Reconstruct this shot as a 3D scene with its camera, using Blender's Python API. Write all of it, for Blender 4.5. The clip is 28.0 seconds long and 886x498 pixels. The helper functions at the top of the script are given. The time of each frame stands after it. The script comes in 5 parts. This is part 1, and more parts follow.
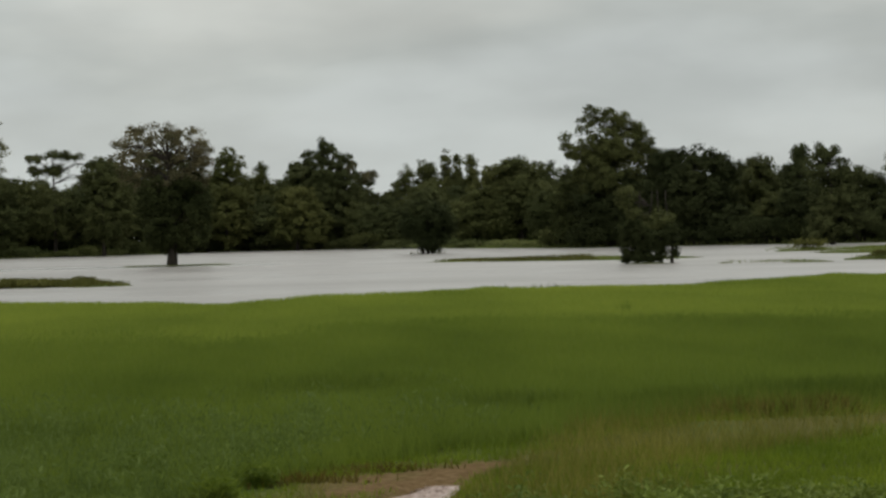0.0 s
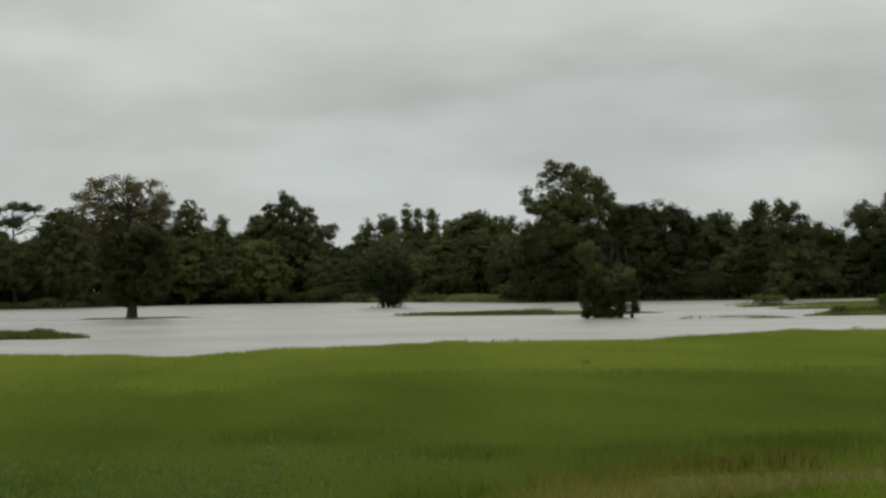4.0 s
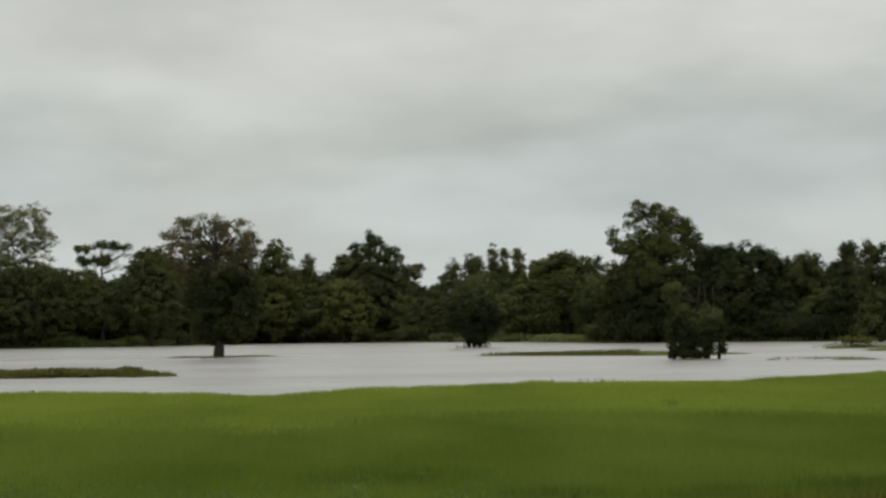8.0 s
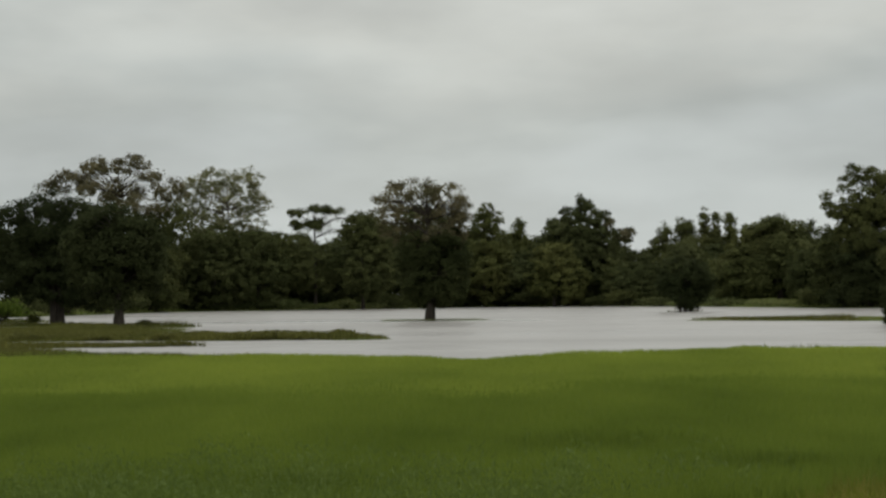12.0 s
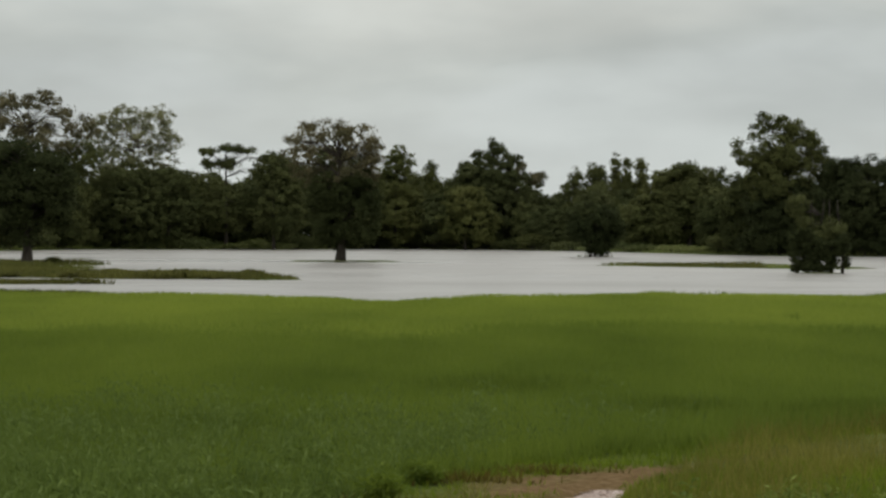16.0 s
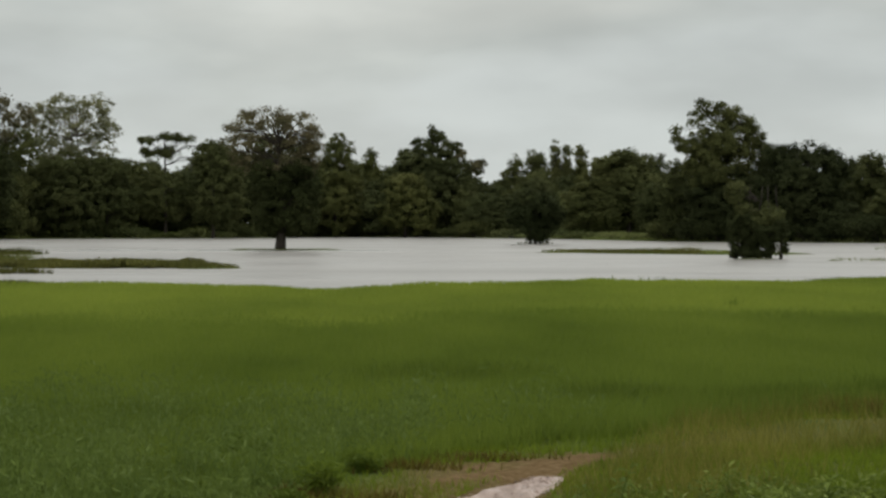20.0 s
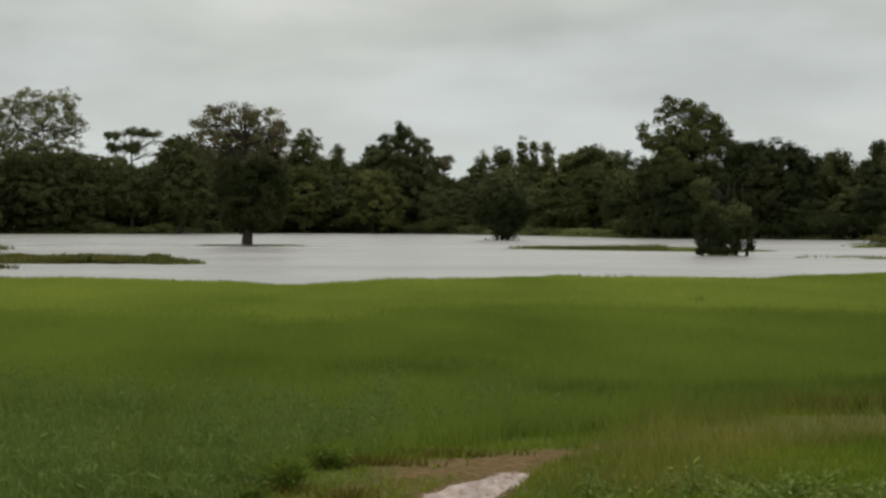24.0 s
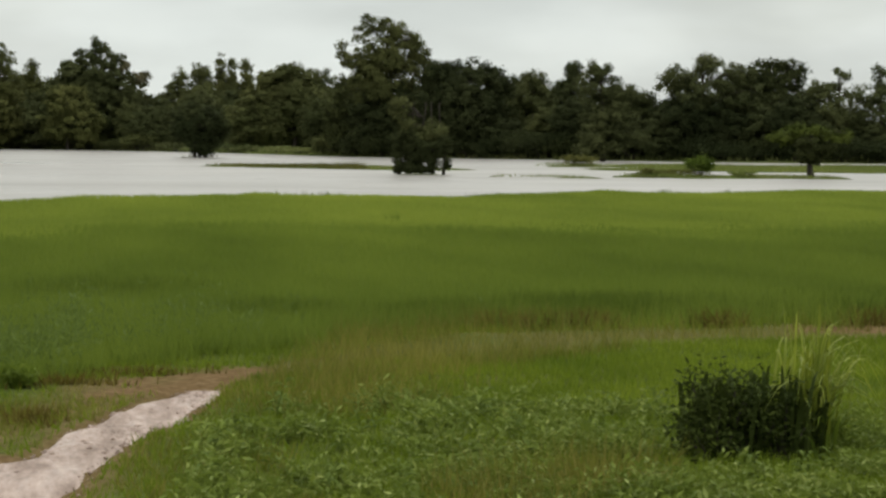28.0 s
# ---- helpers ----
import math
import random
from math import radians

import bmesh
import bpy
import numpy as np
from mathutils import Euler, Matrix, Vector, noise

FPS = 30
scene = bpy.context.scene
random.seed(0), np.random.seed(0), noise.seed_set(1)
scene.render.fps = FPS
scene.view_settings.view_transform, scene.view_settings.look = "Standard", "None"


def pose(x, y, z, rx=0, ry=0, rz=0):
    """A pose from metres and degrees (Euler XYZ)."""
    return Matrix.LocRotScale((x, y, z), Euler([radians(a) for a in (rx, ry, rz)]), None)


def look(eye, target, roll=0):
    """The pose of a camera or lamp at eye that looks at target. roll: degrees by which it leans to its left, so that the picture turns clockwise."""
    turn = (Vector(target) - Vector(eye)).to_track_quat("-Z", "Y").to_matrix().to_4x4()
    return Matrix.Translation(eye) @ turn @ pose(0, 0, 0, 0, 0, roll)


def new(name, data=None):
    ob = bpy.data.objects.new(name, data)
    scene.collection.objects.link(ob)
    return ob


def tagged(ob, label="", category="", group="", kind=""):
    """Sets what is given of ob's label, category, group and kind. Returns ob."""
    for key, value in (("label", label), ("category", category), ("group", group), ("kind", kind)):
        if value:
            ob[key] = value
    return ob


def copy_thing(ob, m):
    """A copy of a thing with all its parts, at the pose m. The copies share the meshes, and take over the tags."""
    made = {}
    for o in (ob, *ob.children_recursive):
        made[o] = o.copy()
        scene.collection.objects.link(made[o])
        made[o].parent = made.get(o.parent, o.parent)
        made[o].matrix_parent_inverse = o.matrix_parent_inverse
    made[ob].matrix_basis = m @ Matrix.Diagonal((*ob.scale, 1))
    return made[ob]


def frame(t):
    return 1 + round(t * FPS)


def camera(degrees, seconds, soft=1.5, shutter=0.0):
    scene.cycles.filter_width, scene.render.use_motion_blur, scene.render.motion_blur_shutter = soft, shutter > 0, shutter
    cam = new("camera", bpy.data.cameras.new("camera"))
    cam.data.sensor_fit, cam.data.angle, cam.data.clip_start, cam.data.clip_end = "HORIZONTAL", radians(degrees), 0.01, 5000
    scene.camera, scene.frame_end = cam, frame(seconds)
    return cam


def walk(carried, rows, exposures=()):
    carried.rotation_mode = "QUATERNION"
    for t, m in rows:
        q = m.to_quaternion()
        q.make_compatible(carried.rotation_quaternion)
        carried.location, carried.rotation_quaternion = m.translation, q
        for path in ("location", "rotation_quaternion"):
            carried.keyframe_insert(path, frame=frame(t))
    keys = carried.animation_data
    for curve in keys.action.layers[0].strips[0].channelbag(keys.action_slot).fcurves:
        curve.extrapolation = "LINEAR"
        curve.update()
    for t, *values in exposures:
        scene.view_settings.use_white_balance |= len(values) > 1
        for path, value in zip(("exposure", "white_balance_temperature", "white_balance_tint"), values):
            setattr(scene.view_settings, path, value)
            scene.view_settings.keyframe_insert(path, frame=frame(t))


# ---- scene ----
# the camera: held at eye height above the bank, turning about the holder's body
EYE = 2.0
ARM = 0.4
cam = camera(22.18, 28.0, soft=2.6)
# seconds, bearing to the right, tilt up, roll, in degrees
TURNS = [
    (0, 3.921, -0.406, -1.388),
    (0.1, 4.481, -0.465, -1.317),
    (0.2, 5.123, -0.356, -1.247),
    (0.3, 5.855, -0.302, -1.176),
    (0.4, 6.039, -0.255, -1.106),
    (0.5, 6.563, -0.421, -1.035),
    (0.6, 6.566, -0.507, -1.077),
    (0.7, 6.550, -0.393, -1.118),
    (0.8, 6.974, -0.325, -1.160),
    (0.9, 7.140, -0.308, -1.201),
    (1, 7.233, -0.252, -1.243),
    (1.1, 6.945, -0.007, -1.222),
    (1.2, 7.352, 0.168, -1.201),
    (1.3, 7.754, 0.067, -1.181),
    (1.5, 7.881, -0.044, -1.139),
    (1.7, 7.739, 0.231, -1.139),
    (1.8, 7.316, 0.536, -1.138),
    (2, 7.134, 0.783, -1.138),
    (2.2, 7.183, 1.148, -1.164),
    (2.3, 6.989, 1.466, -1.178),
    (2.5, 6.756, 1.584, -1.204),
    (2.7, 6.373, 1.721, -1.225),
    (2.8, 6.122, 1.929, -1.235),
    (3, 5.896, 1.950, -1.256),
    (3.2, 5.827, 1.896, -1.197),
    (3.3, 5.821, 1.710, -1.167),
    (3.5, 5.665, 1.553, -1.108),
    (3.7, 5.529, 1.046, -1.096),
    (3.8, 5.301, 0.681, -1.091),
    (4, 4.946, 0.943, -1.079),
    (4.2, 4.777, 0.827, -1.181),
    (4.3, 4.288, 0.934, -1.232),
    (4.5, 4.059, 0.898, -1.334),
    (6.5, 2.984, 2.099, -1.150),
    (6.7, 3.045, 2.267, -1.061),
    (6.8, 2.989, 2.291, -1.017),
    (7, 2.629, 2.418, -0.928),
    (7.2, 2.601, 2.458, -0.886),
    (7.3, 2.744, 2.292, -0.866),
    (7.5, 2.718, 2.161, -0.824),
    (7.7, 2.814, 2.203, -0.822),
    (8, 2.784, 1.987, -0.820),
    (8.2, 2.574, 2.007, -0.799),
    (8.3, 2.519, 1.972, -0.788),
    (8.5, 2.515, 1.932, -0.767),
    (8.7, 2.753, 1.785, -0.779),
    (9, 2.951, 1.724, -0.796),
    (9.2, 2.878, 1.639, -0.742),
    (9.3, 3.005, 1.677, -0.714),
    (9.5, 2.999, 1.730, -0.660),
    (9.7, 2.562, 1.697, -0.576),
    (9.8, 2.360, 1.740, -0.534),
    (10, 1.977, 1.874, -0.450),
    (10.1, 1.238, 1.708, -0.482),
    (10.2, 0.211, 1.402, -0.515),
    (10.3, -0.028, 1.237, -0.547),
    (10.4, -0.466, 1.387, -0.580),
    (10.5, -0.985, 1.343, -0.612),
    (10.6, -1.165, 1.172, -0.616),
    (10.7, -1.406, 1.009, -0.620),
    (10.8, -1.975, 1.107, -0.625),
    (10.9, -2.655, 1.133, -0.629),
    (11, -2.489, 0.961, -0.633),
    (11.1, -2.655, 1.041, -0.685),
    (11.2, -3.164, 1.379, -0.738),
    (11.3, -3.054, 1.230, -0.790),
    (11.4, -3.019, 0.953, -0.843),
    (11.5, -3.185, 0.927, -0.895),
    (11.7, -2.868, 0.961, -0.784),
    (11.8, -2.851, 1.017, -0.728),
    (12, -2.555, 1.138, -0.617),
    (12.2, -2.379, 1.216, -0.441),
    (12.3, -2.086, 0.937, -0.353),
    (12.5, -1.478, 0.819, -0.177),
    (12.7, -1.081, 0.883, -0.098),
    (12.8, -0.953, 0.755, -0.058),
    (13, -0.648, 0.683, 0.021),
    (13.2, -0.605, 0.701, -0.019),
    (13.5, -0.526, 0.711, -0.080),
    (15.5, -0.149, -0.024, 0.164),
    (15.7, -0.330, -0.433, 0.204),
    (16, -0.313, -0.337, 0.264),
    (16.2, -0.312, -0.466, 0.304),
    (16.3, -0.569, -0.466, 0.324),
    (16.5, 0.020, -0.745, 0.364),
    (16.7, -0.219, -0.654, 0.218),
    (16.8, -0.238, -0.362, 0.146),
    (17, 0.000, -0.143, 0.000),
    (17.2, 0.001, 0.148, 0.012),
    (17.5, -0.051, 0.126, 0.030),
    (17.7, 0.130, 0.220, -0.028),
    (18, 0.195, 0.330, -0.114),
    (18.2, 0.278, 0.233, -0.129),
    (18.5, 0.391, 0.089, -0.152),
    (18.7, 0.480, 0.120, -0.154),
    (19, 0.985, -0.331, -0.156),
    (19.2, 0.974, -0.323, -0.127),
    (19.3, 0.810, -0.137, -0.113),
    (19.5, 0.674, -0.315, -0.084),
    (19.7, 0.937, -0.484, -0.051),
    (19.8, 1.030, -0.402, -0.035),
    (20, 1.202, -0.647, -0.002),
    (20.2, 1.195, -0.512, -0.018),
    (20.3, 1.323, -0.531, -0.027),
    (20.5, 1.559, -0.578, -0.043),
    (20.7, 1.890, -0.557, 0.114),
    (20.8, 1.927, -0.588, 0.192),
    (21, 1.992, -0.903, 0.349),
    (21.2, 1.946, -0.708, 0.289),
    (21.3, 1.963, -0.508, 0.260),
    (21.5, 1.907, -0.799, 0.200),
    (21.7, 2.183, -0.676, 0.226),
    (22, 2.270, -0.959, 0.266),
    (22.2, 2.202, -0.821, 0.258),
    (22.3, 2.512, -0.820, 0.253),
    (22.5, 2.259, -0.681, 0.245),
    (24.5, 1.934, -0.823, 0.140),
    (24.7, 1.727, -0.857, 0.287),
    (24.8, 2.239, -0.848, 0.360),
    (25, 1.703, -1.331, 0.507),
    (25.2, 1.254, -1.139, 0.498),
    (25.5, 0.857, -1.340, 0.484),
    (25.7, 1.091, -1.283, 0.576),
    (25.8, 1.386, -1.443, 0.621),
    (26, 1.951, -1.553, 0.713),
    (26.1, 2.326, -1.666, 0.718),
    (26.2, 2.633, -1.906, 0.724),
    (26.3, 3.026, -1.989, 0.729),
    (26.4, 3.400, -2.184, 0.735),
    (26.5, 3.700, -2.776, 0.740),
    (26.6, 3.870, -2.950, 0.724),
    (26.7, 4.609, -2.673, 0.707),
    (26.8, 5.006, -2.887, 0.691),
    (27, 5.445, -2.892, 0.658),
    (27.2, 5.372, -2.867, 0.500),
    (27.3, 5.171, -2.774, 0.421),
    (27.5, 6.463, -2.833, 0.263),
    (27.6, 6.971, -2.886, 0.322),
    (27.7, 7.766, -2.817, 0.381),
    (27.8, 8.496, -2.791, 0.440),
    (27.9, 9.116, -2.831, 0.499),
    (28, 9.685, -2.775, 0.558),
]


def aim(bearing, tilt, roll):
    b = radians(bearing)
    return pose(ARM * math.sin(b), ARM * math.cos(b) - ARM, EYE, 90 + tilt, 0, -bearing) @ pose(0, 0, 0, 0, 0, roll)


walk(cam, [(t, aim(b, p, r)) for t, b, p, r in TURNS],
     exposures=[(0, -0.1, 6500, 10), (1.2, -0.02, 6500, 10), (3, -0.04, 6500, 10), (4, -0.1, 6500, 10), (8, -0.04, 6500, 10), (10, -0.04, 6500, 10), (11, -0.1, 6500, 10), (12.5, -0.08, 6500, 10), (16, 0.0, 6500, 10),
                (24.5, 0.04, 6500, 10), (26, 0.16, 6500, 10), (27, 0.38, 6700, 10), (28, 0.37, 6600, 9)])

# ---- world and sun: an overcast day ----
SUN_ELEV, SUN_BEARING = 52.0, 20.0
world = bpy.data.worlds.new("overcast_sky")
scene.world = world
world.use_nodes = True
wn, wl = world.node_tree.nodes, world.node_tree.links
wn.clear()
w_out = wn.new("ShaderNodeOutputWorld")
w_bg = wn.new("ShaderNodeBackground")
w_sky = wn.new("ShaderNodeTexSky")
w_sky.sky_type, w_sky.sun_disc = "NISHITA", False
w_sky.sun_elevation, w_sky.sun_rotation = radians(SUN_ELEV), radians(SUN_BEARING)
w_dim = wn.new("ShaderNodeVectorMath")
w_dim.operation = "SCALE"
w_dim.inputs["Scale"].default_value = 0.08
wl.new(w_sky.outputs[0], w_dim.inputs[0])
w_co = wn.new("ShaderNodeTexCoord")
w_sep = wn.new("ShaderNodeSeparateXYZ")
wl.new(w_co.outputs["Generated"], w_sep.inputs[0])


def cloud_layer(stretch, scale, detail, low, high, dark, light, shift):
    mp = wn.new("ShaderNodeMapping")
    mp.inputs["Scale"].default_value = (1, 1, stretch)
    mp.inputs["Location"].default_value = shift
    mp.inputs["Rotation"].default_value = (0, 0.03, 0)
    wl.new(w_co.outputs["Generated"], mp.inputs[0])
    nz = wn.new("ShaderNodeTexNoise")
    nz.inputs["Scale"].default_value = scale
    nz.inputs["Detail"].default_value = detail
    nz.inputs["Roughness"].default_value = 0.5
    wl.new(mp.outputs[0], nz.inputs["Vector"])
    rp = wn.new("ShaderNodeMapRange")
    rp.inputs["From Min"].default_value, rp.inputs["From Max"].default_value = low, high
    rp.inputs["To Min"].default_value, rp.inputs["To Max"].default_value = dark, light
    rp.interpolation_type = "SMOOTHSTEP"
    wl.new(nz.outputs[0], rp.inputs[0])
    return rp.outputs[0]


w_a = cloud_layer(4.0, 4.5, 3.0, 0.3, 0.7, 0.9, 1.06, (3.1, 0.4, 1.2))
w_b = cloud_layer(2.6, 11.0, 4.0, 0.3, 0.7, 0.92, 1.07, (0.3, 5.4, 2.2))
w_mul = wn.new("ShaderNodeMath")
w_mul.operation = "MULTIPLY"
wl.new(w_a, w_mul.inputs[0])
wl.new(w_b, w_mul.inputs[1])
# cloud cover: cool and a little brighter at the horizon, brighter again overhead
w_ramp = wn.new("ShaderNodeValToRGB")
w_warp = cloud_layer(3.5, 5.0, 4.0, 0.25, 0.75, -0.035, 0.035, (1.7, 2.4, 0.3))
w_add = wn.new("ShaderNodeMath")
w_add.operation = "ADD"
wl.new(w_sep.outputs["Z"], w_add.inputs[0])
wl.new(w_warp, w_add.inputs[1])
wl.new(w_add.outputs[0], w_ramp.inputs[0])
cr = w_ramp.color_ramp
cr.elements[0].position, cr.elements[0].color = 0.0, (0.525, 0.565, 0.555, 1)
cr.elements[1].position, cr.elements[1].color = 1.0, (1.55, 1.57, 1.53, 1)
for at_, col in ((0.05, (0.55, 0.585, 0.57, 1)), (0.082, (0.515, 0.545, 0.52, 1)), (0.14, (0.625, 0.64, 0.595, 1)), (0.4, (1.0, 1.02, 0.98, 1))):
    cr.elements.new(at_).color = col
w_cl = wn.new("ShaderNodeVectorMath")
w_cl.operation = "SCALE"
wl.new(w_ramp.outputs[0], w_cl.inputs[0])
wl.new(w_mul.outputs[0], w_cl.inputs["Scale"])
w_mix = wn.new("ShaderNodeMix")
w_mix.data_type = "RGBA"
w_mix.inputs["Factor"].default_value = 0.95
wl.new(w_dim.outputs[0], w_mix.inputs["A"])
wl.new(w_cl.outputs[0], w_mix.inputs["B"])
wl.new(w_mix.outputs["Result"], w_bg.inputs["Color"])
w_bg.inputs["Strength"].default_value = 1.0
wl.new(w_bg.outputs[0], w_out.inputs[0])

sun = new("sun", bpy.data.lights.new("sun", "SUN"))
sun.data.energy, sun.data.angle, sun.data.color = 0.6, radians(25), (1.0, 0.97, 0.92)
sb, se = radians(SUN_BEARING), radians(SUN_ELEV)
sun.matrix_world = look((0, 0, 0), (-math.sin(sb) * math.cos(se), -math.cos(sb) * math.cos(se), -math.sin(se)))

# ---- materials ----


def shader(name, rough=0.6, specular=0.3):
    mat = bpy.data.materials.new(name)
    mat.use_nodes = True
    nodes, links = mat.node_tree.nodes, mat.node_tree.links
    bsdf = nodes["Principled BSDF"]
    bsdf.inputs["Roughness"].default_value = rough
    bsdf.inputs["Specular IOR Level"].default_value = specular
    return mat, nodes, links, bsdf


def place_noise(nodes, links, scale, detail=3.0, stretch=(1, 1, 1), rough=0.55, turn=0.0):
    geo = nodes.new("ShaderNodeNewGeometry")
    mp = nodes.new("ShaderNodeMapping")
    mp.inputs["Scale"].default_value = stretch
    mp.inputs["Rotation"].default_value = (0, 0, turn)
    links.new(geo.outputs["Position"], mp.inputs[0])
    nz = nodes.new("ShaderNodeTexNoise")
    nz.inputs["Scale"].default_value = scale
    nz.inputs["Detail"].default_value = detail
    nz.inputs["Roughness"].default_value = rough
    links.new(mp.outputs[0], nz.inputs["Vector"])
    return nz.outputs[0]


def ramp(nodes, links, source, stops):
    rp = nodes.new("ShaderNodeValToRGB")
    el = rp.color_ramp.elements
    el[0].position, el[0].color = stops[0][0], (*stops[0][1], 1)
    el[1].position, el[1].color = stops[-1][0], (*stops[-1][1], 1)
    for p, c in stops[1:-1]:
        el.new(p).color = (*c, 1)
    links.new(source, rp.inputs[0])
    return rp.outputs[0]


def blend(nodes, links, kind, factor, a, b):
    mx = nodes.new("ShaderNodeMix")
    mx.data_type, mx.blend_type = "RGBA", kind
    for value, socket in ((factor, mx.inputs["Factor"]), (a, mx.inputs["A"]), (b, mx.inputs["B"])):
        if isinstance(value, (int, float)):
            socket.default_value = value
        elif isinstance(value, tuple):
            socket.default_value = (*value, 1)
        else:
            links.new(value, socket)
    return mx.outputs["Result"]


def leaf_material(name, dark, mid, light, patch=0.5, rough=0.55, glow=0.25, shine=0.2, stretch=(1, 1, 1), knee=0.55):
    """Leaves and blades: each piece varies, and so do whole patches."""
    mat, nodes, links, bsdf = shader(name, rough, shine)
    geo = nodes.new("ShaderNodeNewGeometry")
    col = ramp(nodes, links, geo.outputs["Random Per Island"], [(0.0, dark), (knee, mid), (1.0, light)])
    info = nodes.new("ShaderNodeObjectInfo")
    tone = ramp(nodes, links, info.outputs["Random"], [(0.0, (0.82, 0.85, 0.86)), (0.5, (1.0, 1.0, 1.0)), (1.0, (1.26, 1.22, 1.08))])
    col = blend(nodes, links, "MULTIPLY", 1.0, col, tone)
    big = ramp(nodes, links, place_noise(nodes, links, patch, 3.0, stretch), [(0.3, (0.72, 0.76, 0.72)), (0.7, (1.25, 1.2, 1.15))])
    col = blend(nodes, links, "MULTIPLY", 1.0, col, big)
    links.new(col, bsdf.inputs["Base Color"])
    out = nodes["Material Output"]
    tr = nodes.new("ShaderNodeBsdfTranslucent")
    links.new(col, tr.inputs["Color"])
    ms = nodes.new("ShaderNodeMixShader")
    ms.inputs[0].default_value = glow
    links.new(bsdf.outputs[0], ms.inputs[1])
    links.new(tr.outputs[0], ms.inputs[2])
    links.new(ms.outputs[0], out.inputs["Surface"])
    return mat


def bark_material(name, dark, light):
    mat, nodes, links, bsdf = shader(name, 0.9, 0.2)
    n = place_noise(nodes, links, 6.0, 5.0, (1, 1, 0.25))
    links.new(ramp(nodes, links, n, [(0.3, dark), (0.7, light)]), bsdf.inputs["Base Color"])
    bp = nodes.new("ShaderNodeBump")
    bp.inputs["Strength"].default_value, bp.inputs["Distance"].default_value = 0.6, 0.05
    links.new(n, bp.inputs["Height"])
    links.new(bp.outputs[0], bsdf.inputs["Normal"])
    return mat


WOOD = dict(rough=0.85, glow=0.28, shine=0.03)
M_LEAF = leaf_material("leaf_dark_olive", (0.071, 0.079, 0.031), (0.081, 0.09, 0.035), (0.096, 0.106, 0.042), 0.15, **WOOD)
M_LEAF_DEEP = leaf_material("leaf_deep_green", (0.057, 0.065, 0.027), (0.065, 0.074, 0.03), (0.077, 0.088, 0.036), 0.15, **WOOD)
M_LEAF_GREY = leaf_material("leaf_grey_green", (0.12, 0.125, 0.068), (0.16, 0.163, 0.09), (0.22, 0.22, 0.13), 0.4, **WOOD)
M_LEAF_BROWN = leaf_material("leaf_brown_olive", (0.086, 0.078, 0.041), (0.114, 0.103, 0.056), (0.16, 0.144, 0.082), 0.4, **WOOD)
# whole dark trees; also under-crown shade painted onto lower lobes
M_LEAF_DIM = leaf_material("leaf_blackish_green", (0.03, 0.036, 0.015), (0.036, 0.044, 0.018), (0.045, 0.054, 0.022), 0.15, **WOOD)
M_BUSH = leaf_material("bush_leaf", (0.025, 0.036, 0.009), (0.045, 0.062, 0.014), (0.09, 0.115, 0.03), 3.0, 0.75, 0.15, 0.04, knee=0.85)
M_BARK = bark_material("bark_dark", (0.02, 0.017, 0.013), (0.06, 0.05, 0.04))
M_BARK_PALE = bark_material("bark_pale", (0.06, 0.053, 0.043), (0.13, 0.115, 0.095))
FIELD = dict(rough=0.7, glow=0.42, shine=0.08)
M_FIELD = leaf_material("field_grass", (0.118, 0.167, 0.024), (0.138, 0.188, 0.028), (0.158, 0.208, 0.032), 0.35, stretch=(0.8, 0.22, 1), **FIELD)
M_TUSSOCK = leaf_material("tussock_leaf", (0.066, 0.1, 0.014), (0.088, 0.128, 0.018), (0.12, 0.163, 0.026), 0.8, **FIELD)
M_EDGE = leaf_material("shore_grass", (0.158, 0.212, 0.034), (0.178, 0.231, 0.039), (0.198, 0.248, 0.044), 0.2, stretch=(0.8, 0.22, 1), **FIELD)
M_DRY = leaf_material("dry_grass", (0.118, 0.125, 0.02), (0.165, 0.165, 0.03), (0.245, 0.22, 0.06), 0.8, **FIELD)
M_LAWN = leaf_material("short_grass", (0.1, 0.145, 0.013), (0.13, 0.18, 0.0156), (0.166, 0.215, 0.026), 0.8, **FIELD)
M_HERB = leaf_material("herb_leaf", (0.118, 0.162, 0.035), (0.139, 0.189, 0.0435), (0.19, 0.245, 0.08), 2.4, 0.7, 0.35, 0.04, knee=0.86)
M_WEED = leaf_material("weed_leaf", (0.084, 0.119, 0.0202), (0.118, 0.159, 0.0291), (0.22, 0.265, 0.09), 3.0, 0.6, 0.3, 0.1, knee=0.84)
M_PLANT = leaf_material("weed_plant_leaf", (0.09, 0.128, 0.026), (0.115, 0.158, 0.036), (0.23, 0.285, 0.12), 5.0, 0.75, 0.3, 0.05, knee=0.85)
M_ISLET = leaf_material("islet_grass", (0.064, 0.068, 0.02), (0.094, 0.097, 0.028), (0.135, 0.136, 0.042), 0.1, **FIELD)
M_SEDGE = leaf_material("islet_sedge", (0.13, 0.16, 0.04), (0.17, 0.2, 0.055), (0.22, 0.24, 0.08), 0.1, **FIELD)
M_RUST = leaf_material("rusty_sedge", (0.052, 0.044, 0.01), (0.078, 0.065, 0.014), (0.12, 0.1, 0.026), 1.0, **FIELD)
M_BANK = leaf_material("bank_grass", (0.0945, 0.112, 0.0425), (0.137, 0.158, 0.0595), (0.179, 0.199, 0.085), 0.1, **FIELD)
M_SHRUB = leaf_material("shrub_leaf", (0.055, 0.08, 0.013), (0.075, 0.108, 0.018), (0.11, 0.15, 0.027), 0.6, **WOOD)
